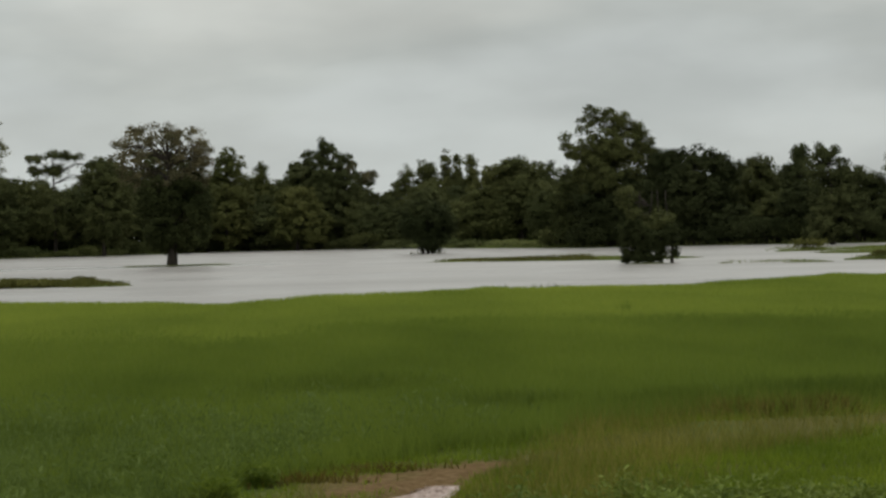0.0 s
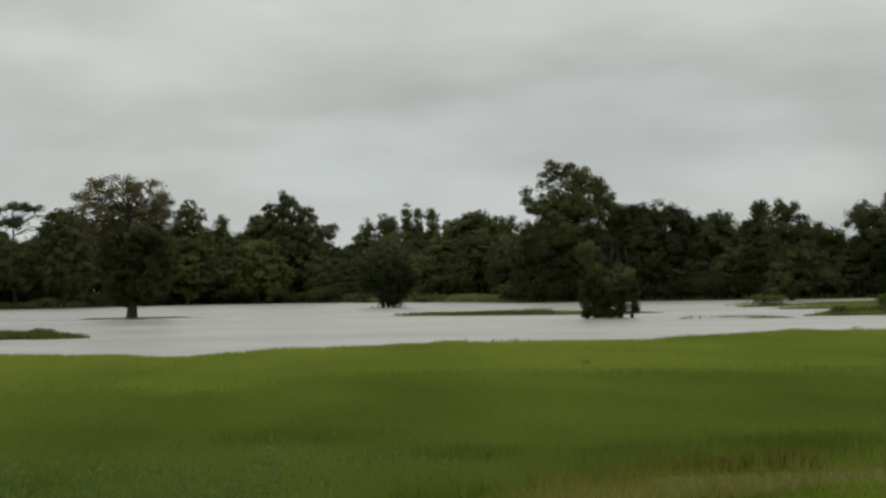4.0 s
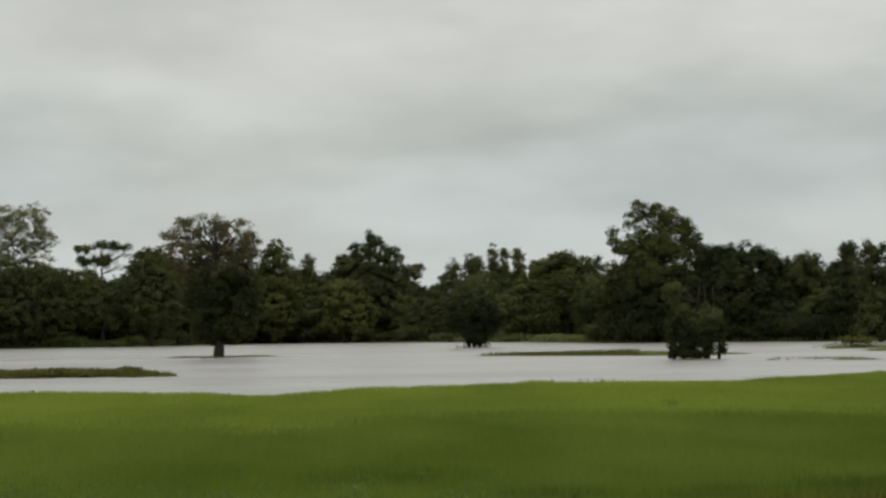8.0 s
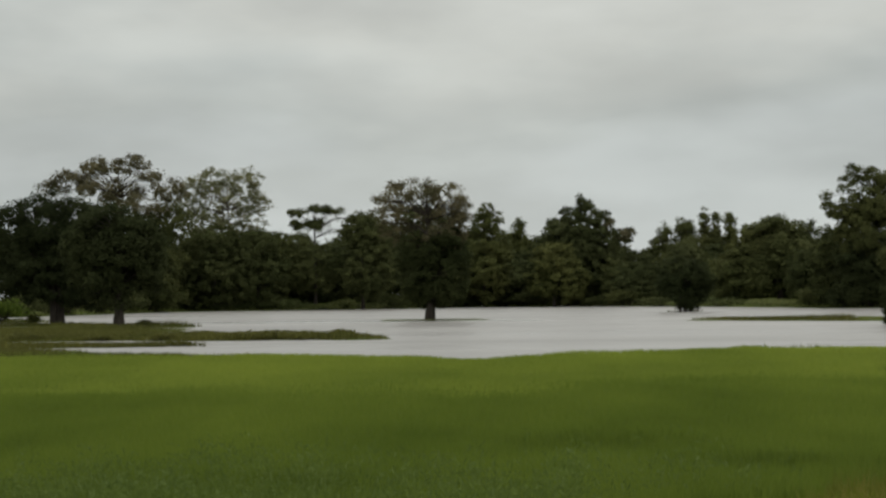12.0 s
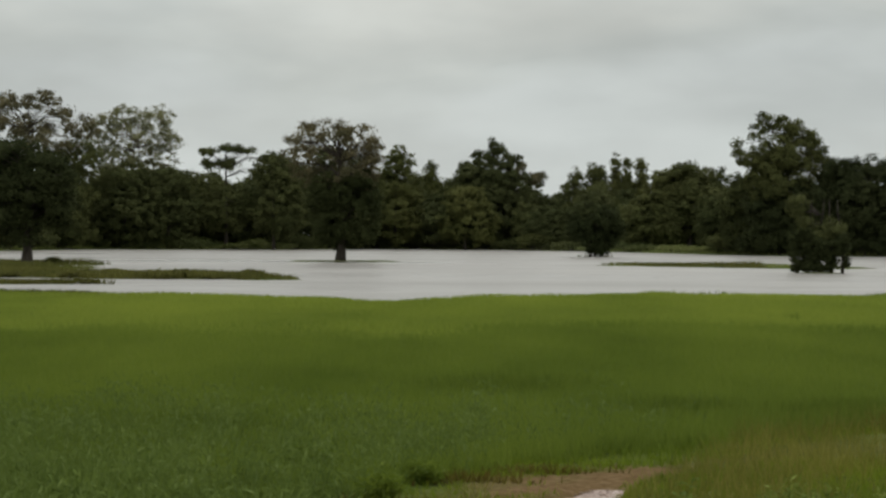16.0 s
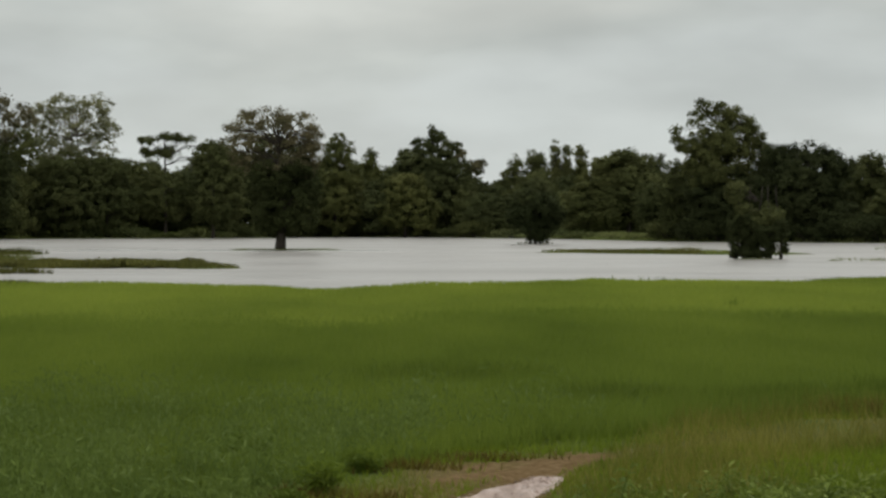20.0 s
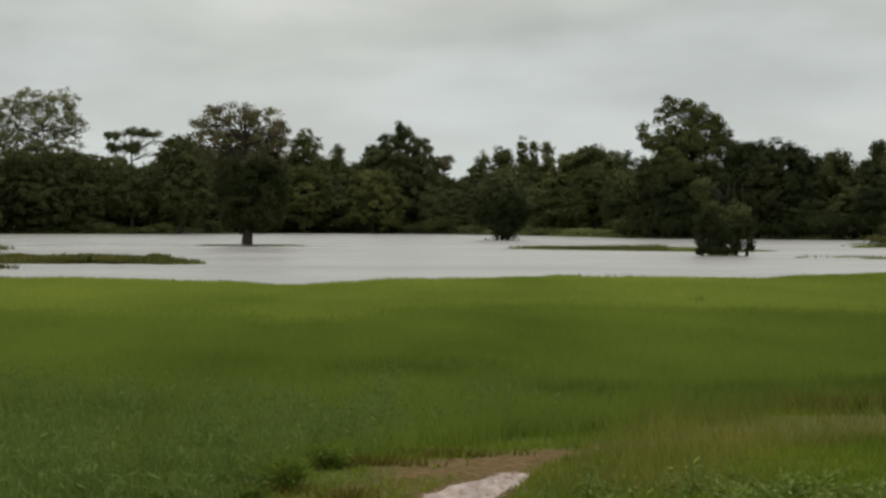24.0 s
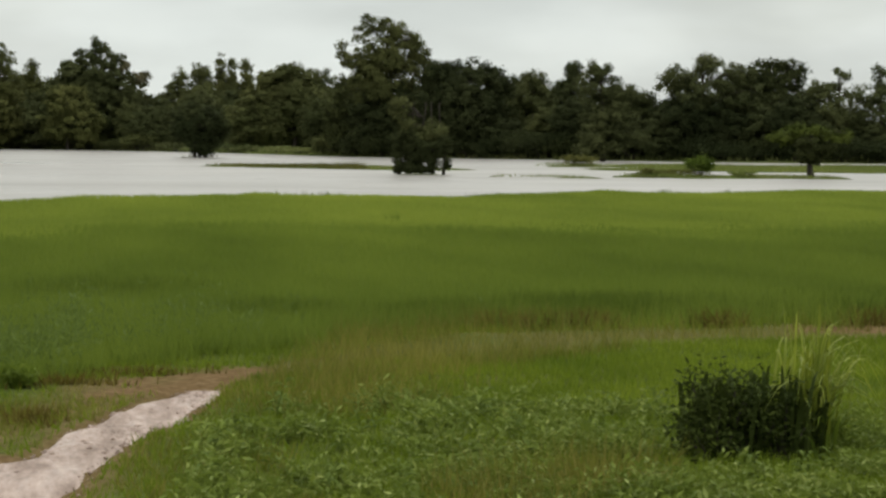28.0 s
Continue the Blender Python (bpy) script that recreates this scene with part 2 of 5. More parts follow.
M_SPREAD = leaf_material("spreading_tree_leaf", (0.054, 0.068, 0.014), (0.067, 0.084, 0.018), (0.088, 0.108, 0.024), 0.4, **WOOD)
M_REED = leaf_material("reed_blade", (0.15, 0.19, 0.022), (0.21, 0.25, 0.034), (0.4, 0.42, 0.12), 2.0, 0.5, 0.35, knee=0.8)


def ground_material():
    mat, nodes, links, bsdf = shader("earth_and_turf", 1.0, 0.0)
    at = nodes.new("ShaderNodeAttribute")
    at.attribute_name = "bare"
    fine = place_noise(nodes, links, 14.0, 6.0)
    wide = place_noise(nodes, links, 0.5, 4.0)
    turf = ramp(nodes, links, fine, [(0.3, (0.035, 0.055, 0.012)), (0.7, (0.08, 0.11, 0.025))])
    turf = blend(nodes, links, "MIX", ramp(nodes, links, wide, [(0.35, (0, 0, 0)), (0.75, (0.7, 0.7, 0.7))]), turf, (0.09, 0.085, 0.03))
    soil = ramp(nodes, links, fine, [(0.25, (0.07, 0.043, 0.02)), (0.5, (0.12, 0.078, 0.04)), (0.8, (0.2, 0.142, 0.085))])
    col = blend(nodes, links, "MIX", at.outputs["Fac"], turf, soil)
    links.new(col, bsdf.inputs["Base Color"])
    bp = nodes.new("ShaderNodeBump")
    bp.inputs["Strength"].default_value, bp.inputs["Distance"].default_value = 0.5, 0.04
    links.new(fine, bp.inputs["Height"])
    links.new(bp.outputs[0], bsdf.inputs["Normal"])
    return mat


def path_material(name, tone):
    mat, nodes, links, bsdf = shader(name, 0.5, 0.25)
    fine = place_noise(nodes, links, 16.0, 6.0, (1.0, 0.35, 1), 0.6, 0.45)
    streak = place_noise(nodes, links, 4.5, 6.0, (1.0, 0.22, 1), 0.65, 0.45)
    grit = ramp(nodes, links, fine, [(0.3, (0.19, 0.142, 0.12)), (0.48, (0.31, 0.242, 0.214)), (0.7, (0.41, 0.33, 0.295))])
    col = blend(nodes, links, "MIX", ramp(nodes, links, streak, [(0.36, (0.65, 0.65, 0.65)), (0.54, (0, 0, 0))]), grit, (0.12, 0.085, 0.065))
    col = blend(nodes, links, "MULTIPLY", 1.0, col, tone)
    links.new(col, bsdf.inputs["Base Color"])
    links.new(ramp(nodes, links, streak, [(0.4, (0.7, 0.7, 0.7)), (0.6, (0.4, 0.4, 0.4))]), bsdf.inputs["Roughness"])
    bp = nodes.new("ShaderNodeBump")
    bp.inputs["Strength"].default_value, bp.inputs["Distance"].default_value = 0.4, 0.015
    links.new(fine, bp.inputs["Height"])
    links.new(bp.outputs[0], bsdf.inputs["Normal"])
    return mat


def water_material():
    mat, nodes, links, bsdf = shader("silty_flood_water", 0.3, 0.5)
    wide = place_noise(nodes, links, 0.06, 4.0, (0.5, 1, 1))
    silt = place_noise(nodes, links, 0.25, 4.0, (0.4, 1, 1), 0.65)
    col = ramp(nodes, links, wide, [(0.35, (0.19, 0.182, 0.166)), (0.7, (0.258, 0.248, 0.23))])
    col = blend(nodes, links, "MULTIPLY", 1.0, col, ramp(nodes, links, silt, [(0.3, (0.93, 0.93, 0.93)), (0.7, (1.05, 1.05, 1.04))]))
    links.new(col, bsdf.inputs["Base Color"])
    bsdf.inputs["IOR"].default_value = 1.33
    gusts = ramp(nodes, links, place_noise(nodes, links, 0.05, 4.0, (0.35, 1, 1)), [(0.35, (0.27, 0.27, 0.27)), (0.6, (0.42, 0.42, 0.42))])
    links.new(gusts, bsdf.inputs["Roughness"])
    return mat


M_GROUND, M_WATER = ground_material(), water_material()
M_PATH = path_material("wet_pale_grit", (0.94, 0.89, 0.83))
M_STONE = path_material("pale_pink_stone", (0.95, 0.88, 0.83))

# ---- mesh helpers ----
rng = np.random.default_rng(7)


def link_mesh(name, verts, faces_idx, sizes, mat, parent=None, label="", smooth=False):
    """One mesh object from flat arrays of corners."""
    verts, faces_idx, sizes = np.asarray(verts, np.float32), np.asarray(faces_idx, np.int32), np.asarray(sizes, np.int32)
    me = bpy.data.meshes.new(name)
    me.vertices.add(len(verts))
    me.vertices.foreach_set("co", verts.ravel())
    me.loops.add(len(faces_idx))
    me.loops.foreach_set("vertex_index", faces_idx)
    me.polygons.add(len(sizes))
    me.polygons.foreach_set("loop_start", np.concatenate([[0], np.cumsum(sizes)[:-1]]).astype(np.int32))
    if smooth:
        me.polygons.foreach_set("use_smooth", np.ones(len(sizes), bool))
    me.materials.append(mat)
    me.update(calc_edges=True)
    me.validate()
    ob = new(name, me)
    if parent:
        ob.parent = parent
    if label:
        tagged(ob, label)
    return ob


def unit(v):
    return v / np.maximum(np.linalg.norm(v, axis=1, keepdims=True), 1e-9)


def leaf_quads(centres, sizes, flat=0.5, slim=0.55, facing=None):
    """Pointed leaf or spray faces of four corners, turned at random; flat draws them towards lying level, facing gives the way each one looks."""
    n = len(centres)
    a = unit(rng.normal(size=(n, 3)) * (1, 1, 1 - flat))
    b = unit(np.cross(a, unit(rng.normal(size=(n, 3)) if facing is None else facing)))
    if facing is not None:
        a = unit(np.cross(b, facing))
    s = sizes[:, None]
    v = np.stack([centres - a * s * 0.5, centres + b * s * slim * 0.5, centres + a * s * 0.5, centres - b * s * slim * 0.5], 1)
    return v.reshape(-1, 3)


def leaf_object(name, centres, sizes, mat, parent=None, label="", flat=0.5, slim=0.55, facing=None):
    n = len(centres)
    return link_mesh(name, leaf_quads(centres, sizes, flat, slim, facing), np.arange(n * 4), np.full(n, 4), mat, parent, label)


def tubes(runs, sides=7):
    """Tapered tubes along polylines: corners, face corners and face sizes."""
    verts, faces, sizes, base = [], [], [], 0
    ring = np.linspace(0, 2 * math.pi, sides, endpoint=False)
    for pts, radii in runs:
        pts = np.asarray(pts, float)
        ways = unit(np.gradient(pts, axis=0))
        for p, w, r in zip(pts, ways, radii):
            side = np.cross(w, (0.31, 0.95, 0.05))
            side /= np.linalg.norm(side)
            up = np.cross(side, w)
            verts.append(p + r * (np.cos(ring)[:, None] * side + np.sin(ring)[:, None] * up))
        m = len(pts)
        for k in range(m - 1):
            for s in range(sides):
                t = (s + 1) % sides
                faces += [base + k * sides + s, base + k * sides + t, base + (k + 1) * sides + t, base + (k + 1) * sides + s]
                sizes.append(4)
        faces += [base + (m - 1) * sides + s for s in range(sides)]
        sizes.append(sides)
        base += m * sides
    return np.concatenate(verts), faces, sizes


# ---- the lie of the land ----
NEAR_SHORE_X = [-60, -18, -12, -6.7, -2.4, 0, 3, 6.7, 10, 13, 16, 20, 24, 28, 60]
NEAR_SHORE_Y = [86, 75.5, 72.5, 69.5, 65.5, 68, 71, 75.5, 72.5, 73.5, 76.5, 81, 79.5, 83.5, 98]
FAR_SHORE_X = [-300, -75, -60, -48, -31, -20, -9, 7, 21, 33, 47, 57, 66, 82, 300]
FAR_SHORE_Y = [190, 190, 215, 300, 302, 312, 332, 318, 292, 246, 233, 224, 217, 216, 230]
# islets in the flood: from, to, half width at both ends, height
ISLETS = [
    ((-42, 122), (-9.5, 102.3), 14, 2.6, 0.1), ((-45, 89), (-12.6, 90.5), 5.0, 0.35, 0.05), ((-60, 78), (-19.5, 80.5), 11, 3.0, 0.07),
    ((-60, 136), (-30, 134), 13, 9, 0.08), ((11.5, 156), (23, 146), 1.6, 3.5, 0.1), ((31.5, 120.5), (42, 122), 0.9, 2.0, 0.12), ((37.5, 168), (41, 169), 1.8, 1.8, 0.22),
    ((24, 121), (27.5, 117.5), 0.5, 0.7, 0.08), ((46, 172), (95, 172), 5, 12, 0.1), ((48, 146), (80, 148), 1.5, 4, 0.09), ((41, 153), (62, 156), 5, 8, 0.08),
    ((-11.5, 171.3), (-5.6, 171.8), 1.6, 1.6, 0.1), ((12, 219), (14.8, 219.6), 0.7, 0.7, 0.05), ((19.2, 126.6), (21.8, 126.6), 0.9, 0.9, 0.07),
    ((-39, 160), (-24, 147), 2.0, 2.0, 0.1), ((-80, 185), (-45, 190), 6, 4, 0.12),
]
DRIFT = [(33.5, 166.0), (-4.4, 95.5), (30.3, 119.5), (29.6, 186.0), (31.0, 116.5)]
PATH_Y = [-30.0, 0.0, 6.0, 9.5, 11.0, 11.9, 12.35, 12.8, 13.15, 13.3, 13.5, 14.6, 15.4, 16.2, 16.9]
PATH_LEFT = [-8.0, -3.4, -2.1, -1.6, -1.3, -1.02, -0.6, -0.62, -0.56, -0.3, -0.08, 0.12, 0.36, 0.64, 1.04]
PATH_RIGHT = [-7.0, -2.5, -1.3, -0.5, -0.1, 0.1, 0.19, 0.27, 0.33, 0.36, 0.4, 0.66, 0.95, 1.13, 1.26]
# the bare line of the track, going on past the pale part
TRACK_X = [-1.15, -0.7, -0.1, 0.75, 1.4, 2.3, 3.4, 5.0, 7.0, 9.5, 13.0]
TRACK_Y = [13.5, 15.1, 16.5, 17.45, 18.0, 19.0, 20.4, 21.1, 21.5, 22.0, 22.6]


def capsule(x, y, a, b, ra, rb):
    """How deep inside a tapered strip: 1 on its axis, 0 on its rim."""
    ax, ay, bx, by = *a, *b
    t = np.clip(((x - ax) * (bx - ax) + (y - ay) * (by - ay)) / ((bx - ax) ** 2 + (by - ay) ** 2), 0, 1)
    return 1 - np.hypot(x - ax - t * (bx - ax), y - ay - t * (by - ay)) / (ra + (rb - ra) * t)


def wob(x, y, s):
    """A cheap smooth unevenness between about -1 and 1."""
    return (np.sin(x * 1.7 * s + 0.6 * np.sin(y * 1.3 * s)) + np.sin(y * 2.1 * s + 1.1 * np.sin(x * 0.9 * s + 2.0)) + np.sin((x + y) * 3.3 * s + 1.0) * 0.5) / 2.5


def track_distance(x, y):
    best = np.full(np.shape(x), 1e9)
    for k in range(len(TRACK_X) - 1):
        ax, ay, bx, by = TRACK_X[k], TRACK_Y[k], TRACK_X[k + 1], TRACK_Y[k + 1]
        t = np.clip(((x - ax) * (bx - ax) + (y - ay) * (by - ay)) / ((bx - ax) ** 2 + (by - ay) ** 2), 0, 1)
        best = np.minimum(best, np.hypot(x - ax - t * (bx - ax), y - ay - t * (by - ay)))
    return best


def soil_strip(x, y):
    """The washed-bare strip behind the end of the footpath."""
    return np.maximum(capsule(x, y, (0.35, 16.45), (0.9, 16.95), 0.14, 0.34), capsule(x, y, (0.9, 16.95), (1.65, 18.2), 0.34, 0.3)) + 0.1 * wob(x, y, 3.0)


def on_path(x, y, grow=0.0):
    left, right = np.interp(y, PATH_Y, PATH_LEFT), np.interp(y, PATH_Y, PATH_RIGHT)
    inside = (x > left - grow) & (x < right + grow) & (y < 16.95 + grow)
    branch = capsule(x, y, (-0.9, 13.45), (-0.3, 13.3), 0.2 + grow, 0.16 + grow) > 0
    return inside | branch


def shore_gap(x, y):
    """Metres into the water from the near bank (negative on the field)."""
    return y - np.interp(x, NEAR_SHORE_X, NEAR_SHORE_Y) - 1.2 * wob(x, y * 0.2, 0.8)


def height(x, y):
    near = shore_gap(x, y)
    far = np.interp(x, FAR_SHORE_X, FAR_SHORE_Y) + 4 * wob(x, y * 0.1, 0.09) - y
    d = np.minimum(near, far)
    z = np.where(near < far, np.clip(0.1 - np.maximum(d + 1.0, 0) * 0.1, -0.5, 0.1), np.clip(-d * 0.03, -0.5, 0.5))
    for a, b, ra, rb, h in ISLETS:
        k = capsule(x + 1.2 * wob(x, y, 0.5), y + 1.5 * wob(y, x, 0.35), a, b, ra, rb)
        z = np.where(k > -0.4, np.maximum(z, h * np.clip(k * 2.2, -2, 1)), z)
    field = np.clip(-near / 6, 0, 1)
    z = z + field * (0.03 * wob(x, y, 0.9) + 0.015 * wob(x, y, 3.1))
    left, right = np.interp(y, PATH_Y, PATH_LEFT), np.interp(y, PATH_Y, PATH_RIGHT)
    z = np.where((x > left - 0.05) & (x < right + 0.05) & (y < 17.0), z - 0.03, z)
    return z


def build_ground():
    """One sheet round the camera to the horizon, finer where the view passes near."""
    radii = np.concatenate([np.linspace(0.25, 9, 14), np.arange(9.5, 27, 0.16), np.arange(27, 90, 0.8), np.arange(90, 360, 2.2), np.geomspace(362, 4500, 24)])
    inner = np.radians(np.arange(-17, 25.01, 0.25))
    angles = np.concatenate([inner, np.radians(np.arange(29, 341, 4.0))])
    r, a = np.meshgrid(radii, angles, indexing="ij")
    x, y = r * np.sin(a), r * np.cos(a)
    z = height(x, y)
    m, n = r.shape
    idx = np.arange(m * n).reshape(m, n)
    nxt = np.roll(idx, -1, 1)
    quads = np.stack([idx[:-1], nxt[:-1], nxt[1:], idx[1:]], -1)[:, :, ::-1].reshape(-1, 4)
    cap = idx[0]
    ob = link_mesh("ground", np.stack([x, y, z], -1).reshape(-1, 3), np.concatenate([quads.ravel(), cap]), np.append(np.full(len(quads), 4), len(cap)), M_GROUND, smooth=True)
    bare = np.clip(1.25 - track_distance(x, y) / (np.interp(x, [2.5, 4.0], [0.6, 1.1]) + 0.25 * wob(x, y, 2.0)), 0, 1) * np.interp(x, [-2, -0.3, 0.2, 0.6, 1.4, 1.9, 3.2, 4.2, 9], [0.35, 0.3, 0.6, 1, 1, 0.5, 0.3, 0.4, 0.4]) * np.clip(0.85 + 0.45 * wob(x, y * 0.6, 2.6), 0.2, 1)
    bare = np.maximum(bare, np.clip(1.3 - 1.3 * np.maximum(0, -capsule(x, y, (8.1, 22.2), (9.6, 22.3), 0.5, 0.7) * 2), 0, 1) * 0.9)
    bare = np.maximum(bare, 0.62 * np.clip(1.6 * capsule(x, y, (-0.75, 14.0), (0.6, 16.7), 0.6, 0.6), 0, 1))
    bare = np.maximum(bare, 0.8 * np.clip(1.6 * np.maximum(capsule(x, y, (2.6, 13.7), (2.75, 13.75), 0.35, 0.35), capsule(x, y, (2.9, 12.3), (3.3, 12.2), 0.45, 0.45)), 0, 1))
    bare = np.maximum(bare, 0.95 * np.clip(2.5 * soil_strip(x, y) + 0.3, 0, 1))
    left, right = np.interp(y, PATH_Y, PATH_LEFT), np.interp(y, PATH_Y, PATH_RIGHT)
    aside = np.maximum(np.maximum(left - x, x - right), y - 16.95)
    aside = np.where(y > -30, aside, 9.0)
    bare = np.maximum(bare, 0.8 * np.clip(1 - (aside - 0.05) / (0.2 + 0.1 * wob(x, y, 3.0)), 0, 1))
    bare = np.maximum(bare, 0.95 * np.clip(0.6 + 2 * capsule(x, y, (-1.0, 13.5), (-0.35, 13.3), 0.3, 0.3), 0, 1))
    at = ob.data.attributes.new("bare", "FLOAT", "POINT")
    at.data.foreach_set("value", bare.ravel().astype(np.float32))
    return tagged(ob, "flat green flood meadow with bare brown track soil", "ground", kind="structure")


build_ground()


def build_water():
    xs, ys = np.arange(-420, 421, 20.0), np.arange(52, 352, 12.0)
    x, y = np.meshgrid(xs, ys, indexing="ij")
    idx = np.arange(x.size).reshape(x.shape)
    quads = np.stack([idx[:-1, :-1], idx[1:, :-1], idx[1:, 1:], idx[:-1, 1:]], -1).reshape(-1, 4)
    ob = link_mesh("water", np.stack([x, y, 0 * x], -1).reshape(-1, 3), quads.ravel(), np.full(len(quads), 4), M_WATER, smooth=True)
    tagged(ob, "pale grey rippled flood water over the low meadow", "water", kind="structure")


build_water()


def build_path():
    ys = np.concatenate([np.arange(-30.0, 9.0, 0.3), np.arange(9.0, 16.96, 0.08)])
    us = np.linspace(0, 1, 13)
    left, right = np.interp(ys, PATH_Y, PATH_LEFT), np.interp(ys, PATH_Y, PATH_RIGHT)
    left = left + 0.05 * wob(ys, ys * 0.3, 2.5) + 0.03 * wob(ys, ys, 7.0)
    right = right + 0.05 * wob(ys + 9, ys, 2.2) + 0.03 * wob(ys + 3, ys, 6.0)
    x = left[:, None] + (right - left)[:, None] * us
    y = ys[:, None] + 0 * us
    z = height(x, y) + 0.02 + 0.004 * wob(x, y * 0.2, 6.0)
    z = z + np.where(y < 9.4, 0.03, 0.0)
    z[:, 0] -= 0.04
    z[:, -1] -= 0.04
    idx = np.arange(x.size).reshape(x.shape)
    quads = np.stack([idx[:-1, :-1], idx[:-1, 1:], idx[1:, 1:], idx[1:, :-1]], -1).reshape(-1, 4)
    ob = link_mesh("footpath", np.stack([x, y, z], -1).reshape(-1, 3), quads.ravel(), np.full(len(quads), 4), M_PATH, smooth=True)
    tagged(ob, "wet pale pinkish grit footpath winding through grass", "path", kind="structure")


build_path()

# ---- trees ----


def tree(name, label, x, y, lobes, leaf=0.35, cover=5.0, clump=0.7, mat=None, bark=None, trunk=0.22, fork=0.35, stems=1, spread=0.0, lean=0.0, group="", category="tree", near=False, gather=0.6, clear=0.25, seed=0):
    """A tree at (x, y): lobes are (sideways, height of centre, half width, half height, fullness) in metres."""
    global rng
    rng = np.random.default_rng(1000 + seed)
    mat, bark = mat or M_LEAF, bark or M_BARK
    root = new(name)
    z0 = float(height(np.array([x]), np.array([y]))[0]) - 0.1
    root.location = (x, y, z0)
    tagged(root, label, category, group)
    centres, hubs = [], []
    for lobe in lobes:
        dx, cz, rx, rz, full = lobe[:5]
        rx, rz = rx * 1.17, rz * 1.26
        n = max(5, int(full * 4.2 * rx * rz / clump ** 2))
        d = unit(rng.normal(size=(n, 3)))
        r = rng.uniform(0.1, 1, n) ** 0.33
        r *= 1 + 0.14 * np.sin(d[:, 0] * 5 + dx + seed) * np.sin(d[:, 2] * 6 + seed) + 0.07 * rng.normal(size=n)
        c = d * r[:, None] * (rx - clump * 0.4, rx * 0.85, rz - clump * 0.3) + (dx, 0, cz)
        per = max(6, int(full * cover * math.pi * rx * rz / (0.35 * leaf ** 2) / n))
        ball = unit(rng.normal(size=(n * per, 3))) * (rng.uniform(0, 1, n * per) ** 0.45)[:, None]
        puff = np.repeat(clump * rng.uniform(0.65, 1.25, n), per)[:, None]
        puffs = np.repeat(c, per, 0) + ball * puff * (1, 1, 0.72) + rng.normal(size=(n * per, 3)) * clump * 0.14
        ways = unit(unit(ball) * 0.5 + np.repeat(d, per, 0) * 0.9 + (0, 0, 0.4) + rng.normal(size=(n * per, 3)) * 0.55)
        centres.append((lobe[5] if len(lobe) > 5 else mat, puffs[puffs[:, 2] > clear], ways[puffs[:, 2] > clear]))
        hubs.append((dx, cz, rx, rz, c))
    top = max(l[1] for l in lobes)
    runs = []
    for s in range(stems):
        off = (s - (stems - 1) / 2) * spread
        k = np.linspace(0, 1, 7)
        bend = rng.normal(size=2) * 0.12
        line = np.stack([off * (1 - gather * k) + lean * k ** 2 + bend[0] * np.sin(k * 5), bend[1] * np.sin(k * 4), k * top], 1)
        rad = trunk * (1 - 0.8 * k) * (1 + 0.25 * np.exp(-k * 22))
        runs.append((line, rad))
    limbs = []
    for dx, cz, rx, rz, c in hubs:
        foot_z = min(cz - rz * 0.5, top * 0.8)
        foot_z = max(foot_z, top * fork)
        foot = np.array([lean * (foot_z / top) ** 2, 0, foot_z])
        for tip in c[rng.permutation(len(c))[: min(7, len(c))]]:
            if tip[2] < foot_z - rz * 0.7:
                continue
            midp = (foot + tip) / 2 + (0, 0, 0.12 * np.linalg.norm(tip - foot)) + rng.normal(size=3) * 0.12
            limbs.append((np.array([foot, (foot + midp) / 2 + rng.normal(size=3) * 0.06, midp, tip]), np.array([0.26, 0.16, 0.09, 0.03]) * trunk))
    if near:
        for run in runs:
            link_mesh("trunk", *tubes([run], 9), bark, root, smooth=True)
        for run in limbs:
            link_mesh("limb", *tubes([run], 6), bark, root, smooth=True)
    else:
        link_mesh("trunk", *tubes(runs + limbs, 6), bark, root, smooth=True)
    # dim lobes under a lighter crown carry its shade in their leaf colour
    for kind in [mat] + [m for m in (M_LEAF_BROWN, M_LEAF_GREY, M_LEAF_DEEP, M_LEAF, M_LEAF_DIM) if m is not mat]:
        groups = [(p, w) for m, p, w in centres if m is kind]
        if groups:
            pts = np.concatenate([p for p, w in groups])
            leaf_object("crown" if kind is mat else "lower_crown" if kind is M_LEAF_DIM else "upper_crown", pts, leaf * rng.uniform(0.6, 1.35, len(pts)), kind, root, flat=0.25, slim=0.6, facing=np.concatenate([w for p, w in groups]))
    return root


def at(bearing, dist):
    return dist * math.sin(radians(bearing)), dist * math.cos(radians(bearing))


def far_tree(name, label, bearing, dist, lobes, mat, seed):
    """A tree of the far bank, set by its bearing and distance from the viewer's place."""
    x, y = at(bearing, dist)
    return tree(name, label, x, y, lobes, leaf=0.27 if dist < 260 else 0.32, cover=5.5, clump=0.6, trunk=0.25, mat=mat, seed=seed)


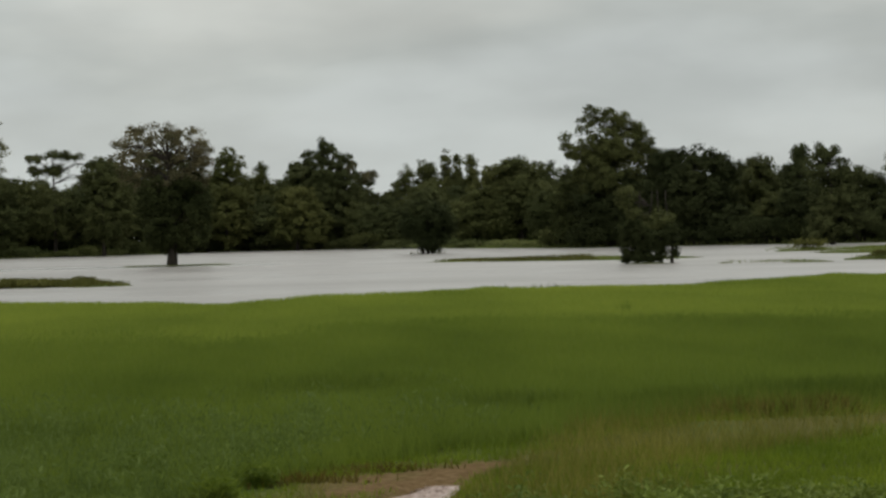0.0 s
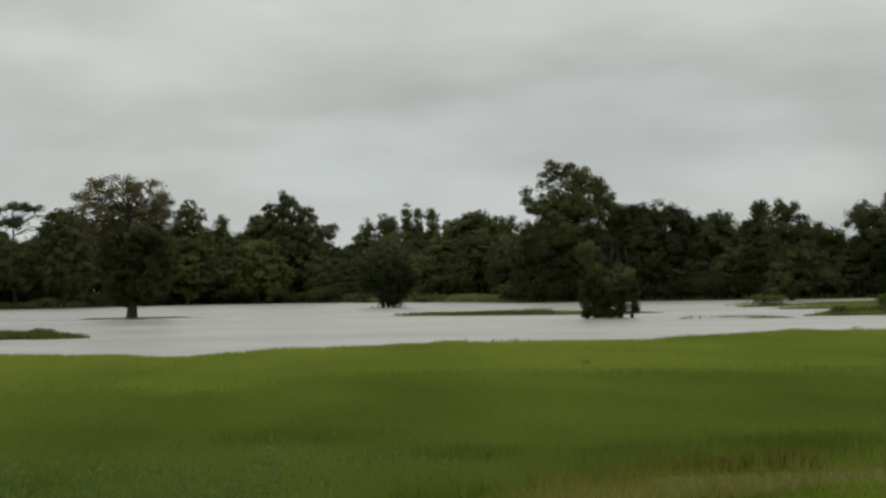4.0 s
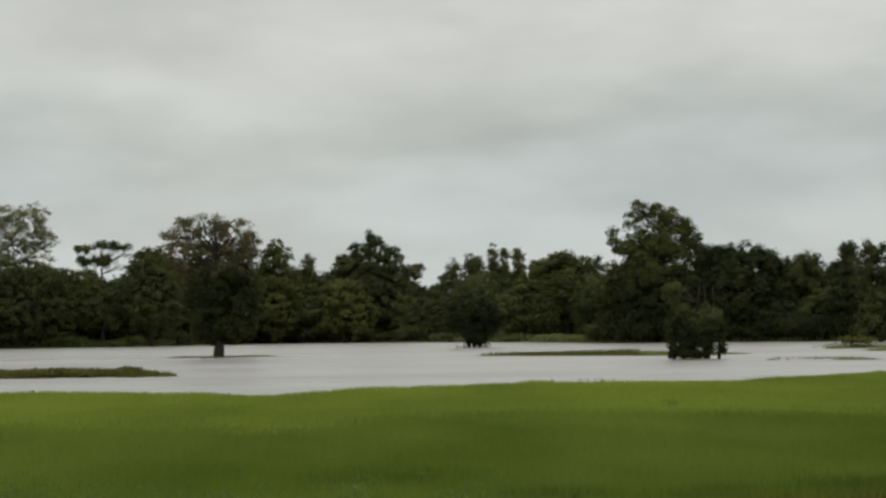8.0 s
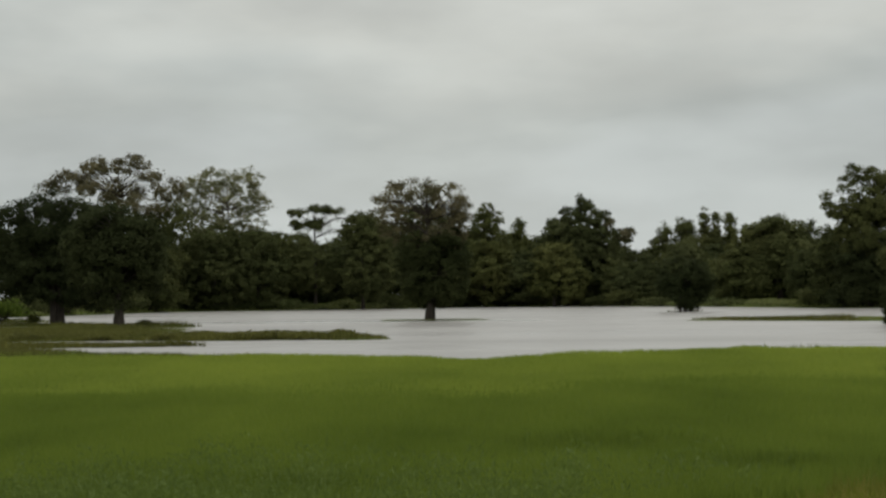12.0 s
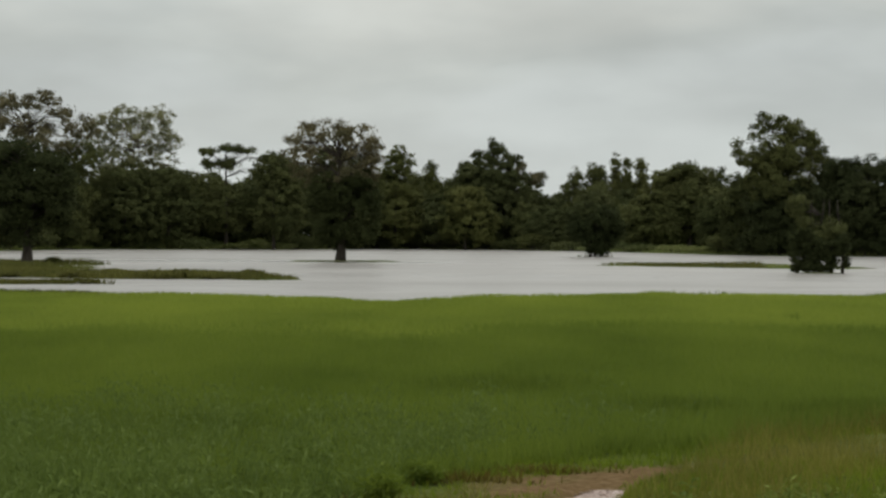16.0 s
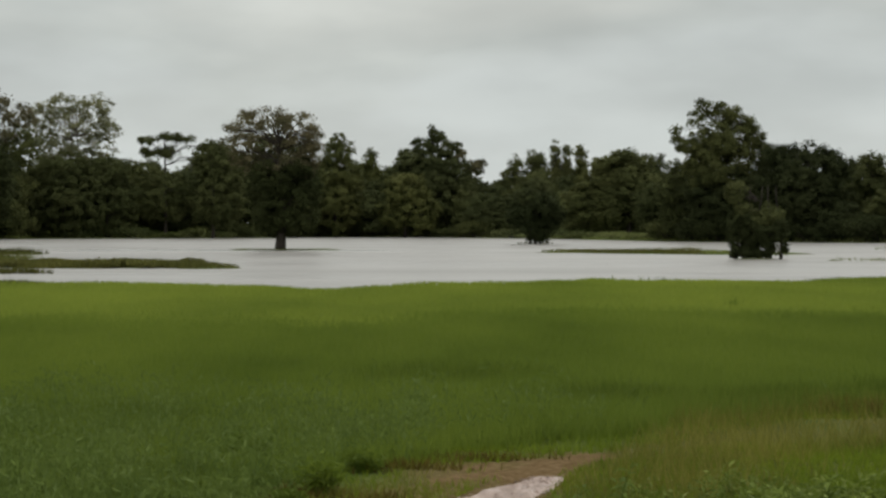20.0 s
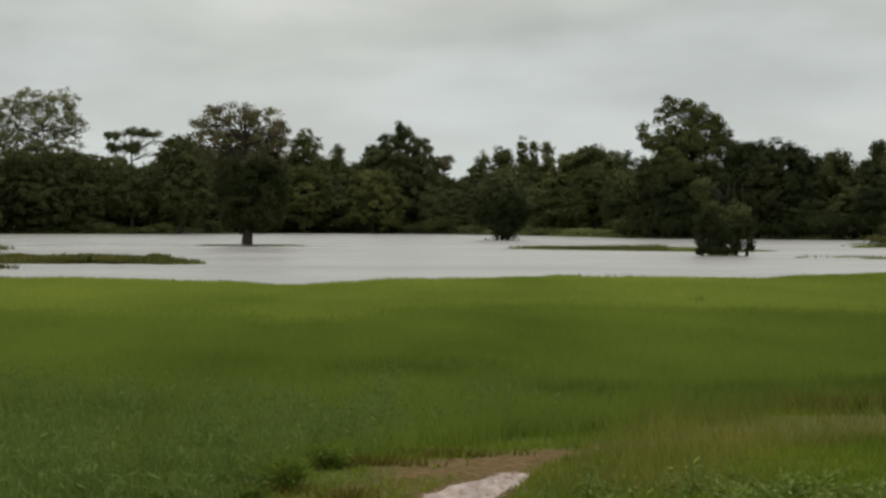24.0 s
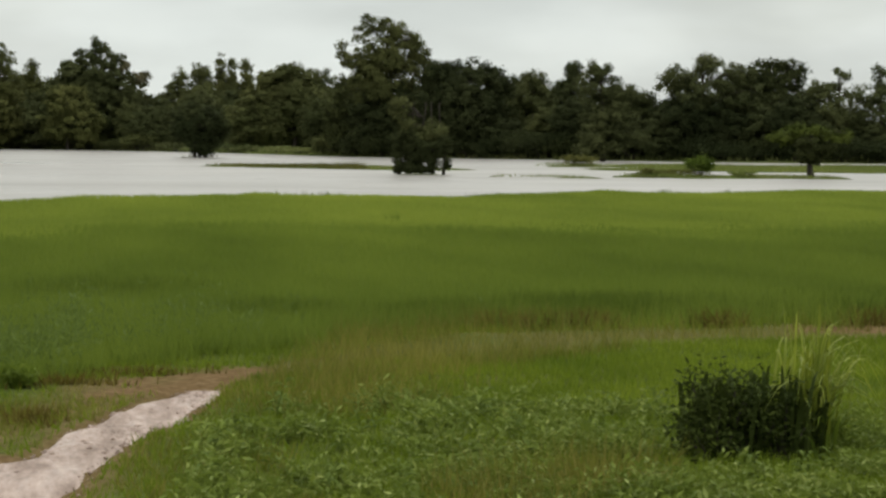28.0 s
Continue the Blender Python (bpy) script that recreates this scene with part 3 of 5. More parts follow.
def build_trees():
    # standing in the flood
    # blackish lower lobes stand in for shade beneath the brown dome
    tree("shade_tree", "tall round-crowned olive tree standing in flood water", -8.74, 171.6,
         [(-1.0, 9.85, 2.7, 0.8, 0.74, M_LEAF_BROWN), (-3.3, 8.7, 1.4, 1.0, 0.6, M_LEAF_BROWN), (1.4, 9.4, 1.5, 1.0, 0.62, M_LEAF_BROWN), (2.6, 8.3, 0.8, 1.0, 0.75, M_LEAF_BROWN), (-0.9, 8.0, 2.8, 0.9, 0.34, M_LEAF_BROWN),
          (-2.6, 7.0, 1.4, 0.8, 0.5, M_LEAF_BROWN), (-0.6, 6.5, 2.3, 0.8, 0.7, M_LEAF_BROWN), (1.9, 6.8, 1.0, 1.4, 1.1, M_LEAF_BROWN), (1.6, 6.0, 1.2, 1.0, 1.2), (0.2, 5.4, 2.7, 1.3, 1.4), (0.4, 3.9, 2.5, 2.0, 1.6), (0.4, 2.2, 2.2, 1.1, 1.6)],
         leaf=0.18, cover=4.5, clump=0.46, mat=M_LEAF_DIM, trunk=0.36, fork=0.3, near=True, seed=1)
    tree("shade_tree", "broad dark tree with low crown on a grassy islet", -34.86, 160.57,
         [(-3.4, 7.3, 1.7, 2.0, 1.2), (-1.0, 7.7, 2.5, 2.1, 1.3), (1.6, 7.4, 2.4, 2.1, 1.3), (1.4, 5.4, 2.5, 2.6, 1.3), (-1.8, 4.9, 2.5, 1.9, 1.3), (-3.6, 5.0, 1.4, 1.5, 1.2), (1.4, 3.2, 2.2, 1.4, 1.3), (-0.6, 3.4, 2.2, 1.3, 1.3), (-4.9, 7.9, 0.6, 1.2, 0.6), (-4.8, 5.6, 0.6, 1.0, 0.6), (-3.3, 3.7, 1.5, 1.0, 1.1)],
         leaf=0.22, clump=0.6, mat=M_LEAF_DIM, trunk=0.32, fork=0.2, stems=2, spread=0.5, near=True, seed=2)
    tree("shade_tree", "broad dark tree with thick trunk on a grassy islet", -27.89, 146.9,
         [(0.5, 5.2, 2.2, 2.1, 1.3), (-0.6, 3.5, 2.0, 1.6, 1.3), (1.9, 3.9, 1.3, 1.6, 1.2), (-0.2, 7.0, 2.0, 1.2, 1.1), (-2.2, 5.4, 1.5, 2.2, 1.3), (1.7, 6.1, 1.5, 1.3, 1.0)],
         leaf=0.22, clump=0.6, mat=M_LEAF_DIM, trunk=0.36, fork=0.2, near=True, seed=3)
    # lighter cap over blackish lobes: top light and shade put into leaf colour
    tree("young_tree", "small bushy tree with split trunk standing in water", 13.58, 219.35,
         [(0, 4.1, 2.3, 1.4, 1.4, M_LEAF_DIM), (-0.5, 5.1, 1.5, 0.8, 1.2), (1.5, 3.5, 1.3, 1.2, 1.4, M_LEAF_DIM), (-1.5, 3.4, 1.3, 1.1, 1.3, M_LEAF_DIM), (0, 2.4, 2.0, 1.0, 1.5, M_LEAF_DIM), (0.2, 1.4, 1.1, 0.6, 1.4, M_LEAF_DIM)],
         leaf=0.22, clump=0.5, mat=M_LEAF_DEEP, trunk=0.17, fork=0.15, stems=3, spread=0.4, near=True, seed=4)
    # top lobes in lighter leaf as a painted highlight over the dark body
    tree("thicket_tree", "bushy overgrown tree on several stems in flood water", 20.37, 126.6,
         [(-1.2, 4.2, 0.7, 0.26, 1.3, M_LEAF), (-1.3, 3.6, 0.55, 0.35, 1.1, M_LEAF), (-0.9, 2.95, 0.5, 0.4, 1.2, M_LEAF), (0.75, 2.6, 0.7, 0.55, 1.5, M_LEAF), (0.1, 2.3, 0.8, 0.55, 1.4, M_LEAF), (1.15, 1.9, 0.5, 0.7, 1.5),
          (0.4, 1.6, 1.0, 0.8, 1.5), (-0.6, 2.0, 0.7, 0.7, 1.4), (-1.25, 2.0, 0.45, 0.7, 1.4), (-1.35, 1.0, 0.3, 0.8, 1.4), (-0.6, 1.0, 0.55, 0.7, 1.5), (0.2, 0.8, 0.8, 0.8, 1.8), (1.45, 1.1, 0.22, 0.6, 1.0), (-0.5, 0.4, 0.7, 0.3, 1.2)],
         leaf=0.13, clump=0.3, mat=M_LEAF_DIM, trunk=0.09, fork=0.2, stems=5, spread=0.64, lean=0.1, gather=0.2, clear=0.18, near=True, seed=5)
    # shaded underside of the canopy painted with blackish lobes
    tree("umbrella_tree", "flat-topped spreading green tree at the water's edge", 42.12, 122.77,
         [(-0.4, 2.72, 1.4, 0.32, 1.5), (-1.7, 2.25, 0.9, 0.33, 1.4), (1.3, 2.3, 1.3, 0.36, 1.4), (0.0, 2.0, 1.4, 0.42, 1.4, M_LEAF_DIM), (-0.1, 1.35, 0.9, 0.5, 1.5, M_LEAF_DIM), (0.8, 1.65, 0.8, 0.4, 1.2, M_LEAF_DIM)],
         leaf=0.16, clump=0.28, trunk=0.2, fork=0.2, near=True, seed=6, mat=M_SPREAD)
    # along the far bank, as they stand out against the sky
    x, y = at(-10.75, 300)
    tree("tall_tree", "tall open-crowned tree with gaps of sky", x, y,
         [(-2.9, 18.6, 2.3, 1.3, 0.95, M_LEAF_BROWN), (1.4, 19.0, 2.3, 1.3, 0.95, M_LEAF_BROWN), (-6.6, 16.7, 2.3, 1.5, 0.9, M_LEAF_BROWN), (4.2, 17.3, 1.6, 1.2, 0.75, M_LEAF_BROWN), (7.2, 15.6, 2.6, 1.5, 0.7, M_LEAF_BROWN), (-8.8, 15.8, 1.5, 1.2, 0.8, M_LEAF_BROWN), (-1.6, 15.6, 4.6, 1.6, 0.75, M_LEAF_BROWN), (2.4, 13.6, 5.4, 1.6, 0.75, M_LEAF_BROWN), (7.0, 11.6, 3.2, 2.4, 1.0), (0, 8.4, 7.2, 4.0, 1.2)],
         leaf=0.34, cover=4.0, clump=0.8, trunk=0.36, fork=0.4, mat=M_LEAF_DEEP, near=True, seed=7)
    x, y = at(-8.05, 314)
    tree("gum_tree", "airy grey-green gum tree with pale limbs", x, y,
         [(-1.6, 18.0, 2.4, 1.5, 0.77), (2.4, 17.8, 2.7, 1.6, 0.77), (-4.2, 16.6, 2.1, 1.9, 0.72), (-5.4, 14.2, 2.0, 2.0, 0.64), (0.2, 14.8, 3.7, 2.0, 0.77), (4.4, 14.8, 1.9, 2.0, 0.82), (-2.4, 12.0, 3.0, 1.8, 0.87), (2.2, 11.6, 3.0, 1.8, 0.87)],
         leaf=0.27, cover=3.4, clump=0.65, mat=M_LEAF_GREY, bark=M_BARK_PALE, trunk=0.24, fork=0.3, stems=2, spread=1.4, near=True, seed=8)
    x, y = at(-5.8, 308)
    tree("umbrella_tree", "flat-topped dark tree rising above the tree line", x, y,
         [(-2.3, 13.3, 1.4, 0.5, 1.4), (0.4, 13.7, 1.7, 0.5, 1.4), (2.6, 13.5, 1.3, 0.5, 1.0), (-2.0, 11.7, 1.2, 0.8, 1.2), (0.3, 11.6, 1.3, 0.8, 1.2), (5.6, 12.3, 1.5, 0.4, 1.1), (4.5, 10.4, 1.4, 0.9, 1.0), (0, 5.8, 3.5, 3.0, 1.4)],
         leaf=0.3, clump=0.5, trunk=0.26, fork=0.5, near=True, seed=9)
    far_tree("woodland_tree", "olive rounded tree below the gum", -8.3, 306, [(0, 8.6, 3.4, 2.4, 1.1), (0.4, 4.6, 4.6, 3.6, 1.3)], M_LEAF, seed=20)
    far_tree("woodland_tree", "olive rounded tree below the gum", -7.25, 307, [(0, 8.4, 3.2, 2.4, 1.1), (-0.4, 4.4, 4.6, 3.6, 1.3)], M_LEAF, seed=21)
    far_tree("woodland_tree", "dark mid-height tree in the far wood", -4.6, 305, [(0, 10.6, 2.6, 2.2, 0.9), (1.8, 9.6, 2.2, 1.8, 1.0), (0.5, 6, 3.8, 3.8, 1.2)], M_LEAF_DEEP, seed=22)
    far_tree("woodland_tree", "pointed yellow-green tree in the far wood", -1.5, 325, [(0.2, 13.9, 1.2, 1.3, 1.0), (0.3, 11.9, 2.3, 1.9, 1.1), (0.4, 9.0, 3.0, 2.4, 1.1), (0, 5.2, 3.8, 3.6, 1.2)], M_LEAF, seed=23)
    far_tree("woodland_tree", "slim tree top in the far wood", -0.62, 335, [(0, 11.2, 1.0, 1.6, 1.0), (0, 8.8, 1.5, 2.0, 1.1), (0, 5.6, 2.4, 4.0, 1.2)], M_LEAF, seed=24)
    far_tree("spire_tree", "large dark tree with layered peaked crown", 0.95, 326,
         [(-0.2, 15.3, 0.5, 0.8, 0.8), (0.8, 14.4, 1.3, 0.9, 1.1), (-1.2, 13.2, 2.0, 1.2, 1.1), (-3.6, 11.5, 1.5, 1.2, 1.0), (2.4, 12.9, 1.6, 1.2, 0.9), (3.6, 11.6, 1.4, 1.1, 0.8, M_LEAF_BROWN), (5.9, 10.2, 1.9, 1.2, 0.9, M_LEAF_BROWN), (0.2, 10.6, 4.2, 2.0, 1.2), (0.6, 8.0, 5.8, 2.8, 1.2), (0, 4.4, 6.4, 3.6, 1.2)], M_LEAF_DEEP, seed=25)
    far_tree("woodland_tree", "olive rounded tree below the peaked crown", 0.25, 320, [(0, 6.8, 3.0, 2.2, 1.2), (-1.8, 4.2, 2.4, 2.2, 1.2), (1.4, 3.8, 3.2, 2.8, 1.3)], M_LEAF, seed=26)
    far_tree("woodland_tree", "low dark tree in a dip of the far wood", 2.3, 330, [(0, 6.2, 2.6, 1.2, 1.1), (0, 4.0, 3.6, 2.4, 1.2)], M_LEAF_DEEP, seed=27)
    far_tree("woodland_tree", "dark round tree top beyond the far bank", 3.0, 335, [(0.3, 10.3, 0.9, 1.2, 1.0), (-0.4, 8.6, 1.5, 1.4, 1.0), (0, 5.0, 2.6, 3.8, 1.2)], M_LEAF, seed=28)
    far_tree("woodland_tree", "dark round tree top beyond the far bank", 3.56, 335, [(0, 10.8, 1.5, 1.4, 1.1), (0, 8.6, 2.0, 2.0, 1.1), (0, 5.0, 2.6, 3.8, 1.2)], M_LEAF, seed=29)
    far_tree("poplar", "slender upright tree in the far wood", 4.06, 338, [(0, 12.0, 0.75, 1.8, 1.1), (0, 9.4, 1.2, 1.8, 1.1), (0, 6.0, 1.6, 3.8, 1.1)], M_LEAF, seed=30)
    far_tree("poplar", "slender upright tree in the far wood", 4.34, 338, [(0, 11.5, 0.65, 1.8, 1.1), (0, 8.8, 1.2, 1.8, 1.1), (0, 6.0, 1.6, 3.6, 1.1)], M_LEAF, seed=31)
    far_tree("poplar", "thin columnar tree in the far wood", 4.7, 338, [(0, 11.3, 0.9, 1.8, 1.1), (0.2, 8.8, 1.3, 1.8, 1.1), (0, 5.6, 1.5, 3.6, 1.1)], M_LEAF, seed=32)
    far_tree("poplar", "slender upright tree in the far wood", 5.14, 338, [(-0.2, 10.4, 1.0, 1.2, 0.9), (0.3, 8.6, 1.6, 1.8, 1.0), (0, 5.6, 2.0, 3.8, 1.1)], M_LEAF, seed=33)
    far_tree("woodland_tree", "dome-shaped tree on the far bank", 5.8, 308, [(0.2, 10.4, 1.9, 1.3, 1.1), (0.2, 8.4, 2.7, 1.9, 1.1), (0, 4.8, 3.6, 3.4, 1.2)], M_LEAF, seed=34)
    far_tree("woodland_tree", "dome-shaped tree on the far bank", 6.5, 300, [(-0.2, 9.6, 1.8, 1.3, 1.1), (0.4, 7.6, 2.7, 2.0, 1.1), (0, 4.4, 3.6, 3.2, 1.2)], M_LEAF_DEEP, seed=35)
    far_tree("woodland_tree", "ragged dark tree on the far bank", 7.15, 292, [(0.2, 8.6, 1.5, 1.1, 0.8), (0, 6.6, 2.4, 1.9, 1.1), (0, 4.0, 3.4, 3.0, 1.2)], M_LEAF_DEEP, seed=36)
    # bottom lobe darkened by colour for the shade low in the crown
    far_tree("tall_tree", "tallest dark tree with ragged top on the far bank", 8.37, 250,
         [(-1.8, 14.4, 1.2, 1.0, 0.85), (0.3, 13.8, 1.4, 1.1, 1.1), (2.1, 12.6, 1.3, 1.1, 1.1), (-2.9, 15.0, 0.5, 0.7, 0.6), (-3.3, 13.2, 0.9, 1.1, 0.6), (-5.5, 12.0, 0.5, 1.0, 0.7), (-4.6, 10.4, 1.3, 1.0, 0.9), (-0.8, 10.8, 3.2, 2.0, 1.4), (2.9, 10.8, 1.2, 1.5, 1.2), (-0.7, 8.0, 3.7, 2.5, 1.4), (-3.0, 8.6, 1.2, 1.7, 1.2), (0, 4.4, 4.4, 3.4, 1.3, M_LEAF_DIM)], M_LEAF_DEEP, seed=37)
    far_tree("woodland_tree", "dark tree filling the wood behind the flood", 9.3, 254, [(0, 9.1, 1.8, 1.2, 1.1), (0, 7.2, 2.8, 1.8, 1.2), (0, 4.2, 3.8, 3.0, 1.3)], M_LEAF_DIM, seed=38)
    far_tree("woodland_tree", "broad round dark tree on the far bank", 10.1, 246, [(-2.2, 9.2, 1.8, 1.2, 1.1), (0.8, 9.4, 2.2, 1.2, 1.1), (3.2, 9.0, 1.4, 1.1, 1.1), (4.6, 7.6, 1.4, 1.2, 1.1), (0.4, 7.2, 4.2, 2.0, 1.2), (0, 4.4, 5.0, 3.2, 1.3)], M_LEAF_DIM, seed=39)
    far_tree("woodland_tree", "dark tree filling the wood behind the flood", 11.3, 256, [(0, 7.6, 2.4, 1.3, 1.1), (0, 5.4, 3.2, 2.0, 1.2), (0, 3.2, 3.6, 2.4, 1.3)], M_LEAF_DIM, seed=40)
    far_tree("woodland_tree", "dark tree filling the wood behind the flood", 12.4, 262, [(0, 7.0, 2.4, 1.3, 1.1), (0, 4.4, 3.4, 2.6, 1.3)], M_LEAF_DIM, seed=41)
    far_tree("woodland_tree", "dark tree filling the wood behind the flood", 14.7, 236, [(-0.8, 6.2, 2.2, 0.9, 1.1), (0.4, 4.8, 3.0, 1.6, 1.2), (0, 3.2, 3.6, 2.4, 1.3)], M_LEAF_DIM, seed=42)
    far_tree("woodland_tree", "dark tree filling the wood behind the flood", 17.4, 246, [(0, 8.2, 2.4, 1.2, 1.1), (0, 5.2, 3.4, 2.8, 1.3)], M_LEAF_DIM, seed=43)
    far_tree("woodland_tree", "narrow dark tree on the far bank", 11.95, 252, [(0, 8.4, 1.3, 1.0, 1.1), (-0.6, 6.6, 2.2, 1.8, 1.1), (0, 4.2, 2.8, 3.0, 1.2)], M_LEAF_DEEP, seed=44)
    far_tree("woodland_tree", "narrow dark tree on the far bank", 12.95, 258, [(0, 9.7, 1.0, 1.1, 1.1), (-0.2, 7.6, 1.6, 1.6, 1.1), (0, 4.6, 2.6, 3.4, 1.2)], M_LEAF_DEEP, seed=45)
    far_tree("woodland_tree", "pear-shaped dense tree reaching down to the flood", 13.7, 218,
         [(-0.3, 9.5, 1.1, 0.9, 1.1), (-0.4, 7.7, 2.0, 1.4, 1.1), (1.8, 7.3, 1.6, 0.9, 1.1), (0.5, 4.9, 2.5, 1.8, 1.2), (-0.2, 2.8, 2.3, 1.6, 1.3), (2.9, 2.9, 1.4, 1.0, 1.1)], M_LEAF_DEEP, seed=46)
    # two lowest lobes get blackish leaf as painted shade
    far_tree("woodland_tree", "broad dome-shaped tree on the far bank", 16.2, 234,
         [(0.6, 9.7, 1.7, 0.9, 1.2), (-2.5, 8.2, 1.9, 1.3, 1.2), (3.5, 8.5, 1.9, 1.2, 1.2), (0, 6.6, 3.7, 2.0, 1.2), (5.2, 5.6, 2.9, 2.1, 1.2), (-1.0, 4.0, 4.2, 2.4, 1.3, M_LEAF_DIM), (3.4, 3.2, 3.4, 2.2, 1.3, M_LEAF_DIM)], M_LEAF_DEEP, seed=47)
    far_tree("woodland_tree", "flat-topped dark tree on the far bank", 18.1, 240, [(-0.3, 9.8, 2.2, 0.5, 1.1), (1.6, 9.0, 1.3, 0.9, 1.1), (-0.4, 8.2, 2.5, 1.4, 1.1), (0, 4.6, 3.8, 3.2, 1.3)], M_LEAF_DIM, seed=48)
    far_tree("woodland_tree", "small olive tree at the end of the wood", 19.05, 232, [(0, 7.0, 1.3, 1.0, 1.1), (0.2, 5.0, 2.4, 2.0, 1.2), (0, 3.0, 2.6, 2.0, 1.2)], M_LEAF, seed=49)
    far_tree("woodland_tree", "thin sparse tree at the end of the wood", 19.6, 242, [(0.1, 9.1, 1.1, 0.7, 0.5), (-0.8, 7.6, 1.0, 0.7, 0.5), (1.3, 7.0, 1.1, 0.8, 0.5), (0, 3.8, 2.6, 2.4, 1.0)], M_LEAF, seed=50)
    far_tree("woodland_tree", "sparse dark tree at the end of the wood", 20.6, 240, [(0, 9.2, 0.9, 0.8, 0.7), (0.4, 7.6, 1.2, 0.8, 0.7), (0, 4.4, 3.2, 3.0, 1.2)], M_LEAF, seed=51)


build_trees()


def build_wood():
    """The rest of the wood: a few grown shapes, set out along the far bank."""
    shapes = [
        [(0, 6.4, 2.8, 2.4, 1.1), (0.8, 3.6, 3.6, 3.2, 1.3)],
        [(-1.2, 6.6, 2.0, 1.9, 1.1), (1.4, 5.9, 2.2, 2.1, 1.1), (0, 3.3, 3.8, 3.0, 1.3)],
        [(0, 7.0, 1.8, 2.0, 1.1), (0, 4.0, 3.0, 3.6, 1.3)],
        [(0.5, 5.8, 3.2, 2.0, 1.1), (-2.0, 4.9, 1.8, 1.8, 1.1), (0, 2.9, 4.0, 2.8, 1.3)],
        [(0, 6.2, 2.2, 2.6, 1.1), (1.9, 4.2, 2.2, 2.4, 1.2), (-1.7, 3.6, 2.4, 2.8, 1.2)],
    ]
    masters = [tree("woodland_tree", "dense dark tree in the wood behind the flood", 0, -400 - 20 * k, s, leaf=0.36, cover=6.0, clump=0.75, trunk=0.22,
                    mat=M_LEAF if k == 0 else M_LEAF_DEEP, group="trees of the far wood", seed=60 + k) for k, s in enumerate(shapes)]
    dim = [tree("woodland_tree", "dense blackish-green tree in the wood behind the flood", 0, -600 - 20 * k, s, leaf=0.36, cover=6.0, clump=0.75, trunk=0.22,
                mat=M_LEAF_DIM if k < 2 else M_LEAF_DEEP, group="trees of the far wood", seed=70 + k) for k, s in enumerate(shapes[:3])]
    used = {True: 0, False: 0}
    pick = random.Random(5)
    spots = []
    for row, (back, step) in enumerate(((4, 0.95), (19, 1.0), (33, 1.1))):
        b = -12.6 + 0.4 * row
        while b < 23.5:
            spots.append((b + pick.uniform(-0.25, 0.25), back + pick.uniform(-2, 3), row))
            b += step
    for n, (b, back, row) in enumerate(spots):
        d = 200.0
        for _ in range(30):
            x, y = at(b, d)
            gap = float(np.interp(x, FAR_SHORE_X, FAR_SHORE_Y)) - y
            d += gap * 0.7
        d += back + (11 if row == 0 and (-8 < b < -4.4 or 3.3 < b < 6.0) else 0)
        x, y = at(b, d)
        rise = float(np.interp(b, [-12, -7.0, -6.6, -5.0, -4.5, -3, -1.2, 0, 1.6, 2.1, 3.2, 3.4, 5.4, 6, 9, 19.1, 19.5, 23], [10.4, 10.4, 9.6, 9.6, 10.9, 10.9, 10.0, 9.4, 9.0, 6.6, 6.6, 8.0, 8.2, 8.0, 7.4, 7.2, 5.0, 5.0]))
        size = (rise / 8.6) * (d / 310 if b < 5 else max(d, 235) / 255) * pick.uniform(0.84, 1.04)
        z = float(height(np.array([x]), np.array([y]))[0]) - 0.1
        m = pose(x, y, z, 0, 0, pick.uniform(-40, 40)) @ Matrix.Diagonal((size * pick.uniform(1.0, 1.4), size, size, 1))
        row_of = dim if b > 7 else masters
        k = used[b > 7]
        used[b > 7] += 1
        if k < len(row_of):
            row_of[k].matrix_basis = m
        else:
            copy_thing(row_of[k % len(row_of)], m)


build_wood()


def shrub(name, label, x, y, width, tall, leaf, mat, category="shrub", group="", slim=0.55, seed=0, full=1.0):
    global rng
    rng = np.random.default_rng(3000 + seed)
    root = new(name)
    z0 = float(height(np.array([x]), np.array([y]))[0])
    root.location = (x, y, z0)
    tagged(root, label, category, group)
    n = 18
    c = np.stack([rng.uniform(-0.4, 0.4, n) * width, rng.uniform(-0.35, 0.35, n) * width, rng.uniform(0.15, 0.75, n) * tall], 1)
    c[:, 2] = tall * (0.12 + (0.66 * rng.uniform(0.1, 1, n) ** 0.6) * np.sqrt(np.clip(1 - (c[:, 0] / (0.52 * width)) ** 2, 0.05, 1)))
    per = int(6 * full * width * tall / (0.35 * leaf ** 2) / n) + 6
    pts = (c[:, None] + rng.normal(size=(n, per, 3)) * (width * 0.115, width * 0.115, tall * 0.125)).reshape(-1, 3)
    pts = pts[pts[:, 2] > 0.02]
    stems = [(np.array([(p[0] * 0.15, p[1] * 0.15, -0.02), p * (0.6, 0.6, 0.5), p]), np.array([0.02, 0.013, 0.005]) * max(tall, 0.5)) for p in c]
    if category == "plant" and y < 40:
        for run in stems:
            link_mesh("stem", *tubes([run], 5), mat, root, smooth=True)
    else:
        link_mesh("branching_stem", *tubes(stems, 5), M_BARK, root)
    leaf_object("foliage", pts, leaf * rng.uniform(0.6, 1.3, len(pts)), mat, root, flat=0.3, slim=slim)
    return root


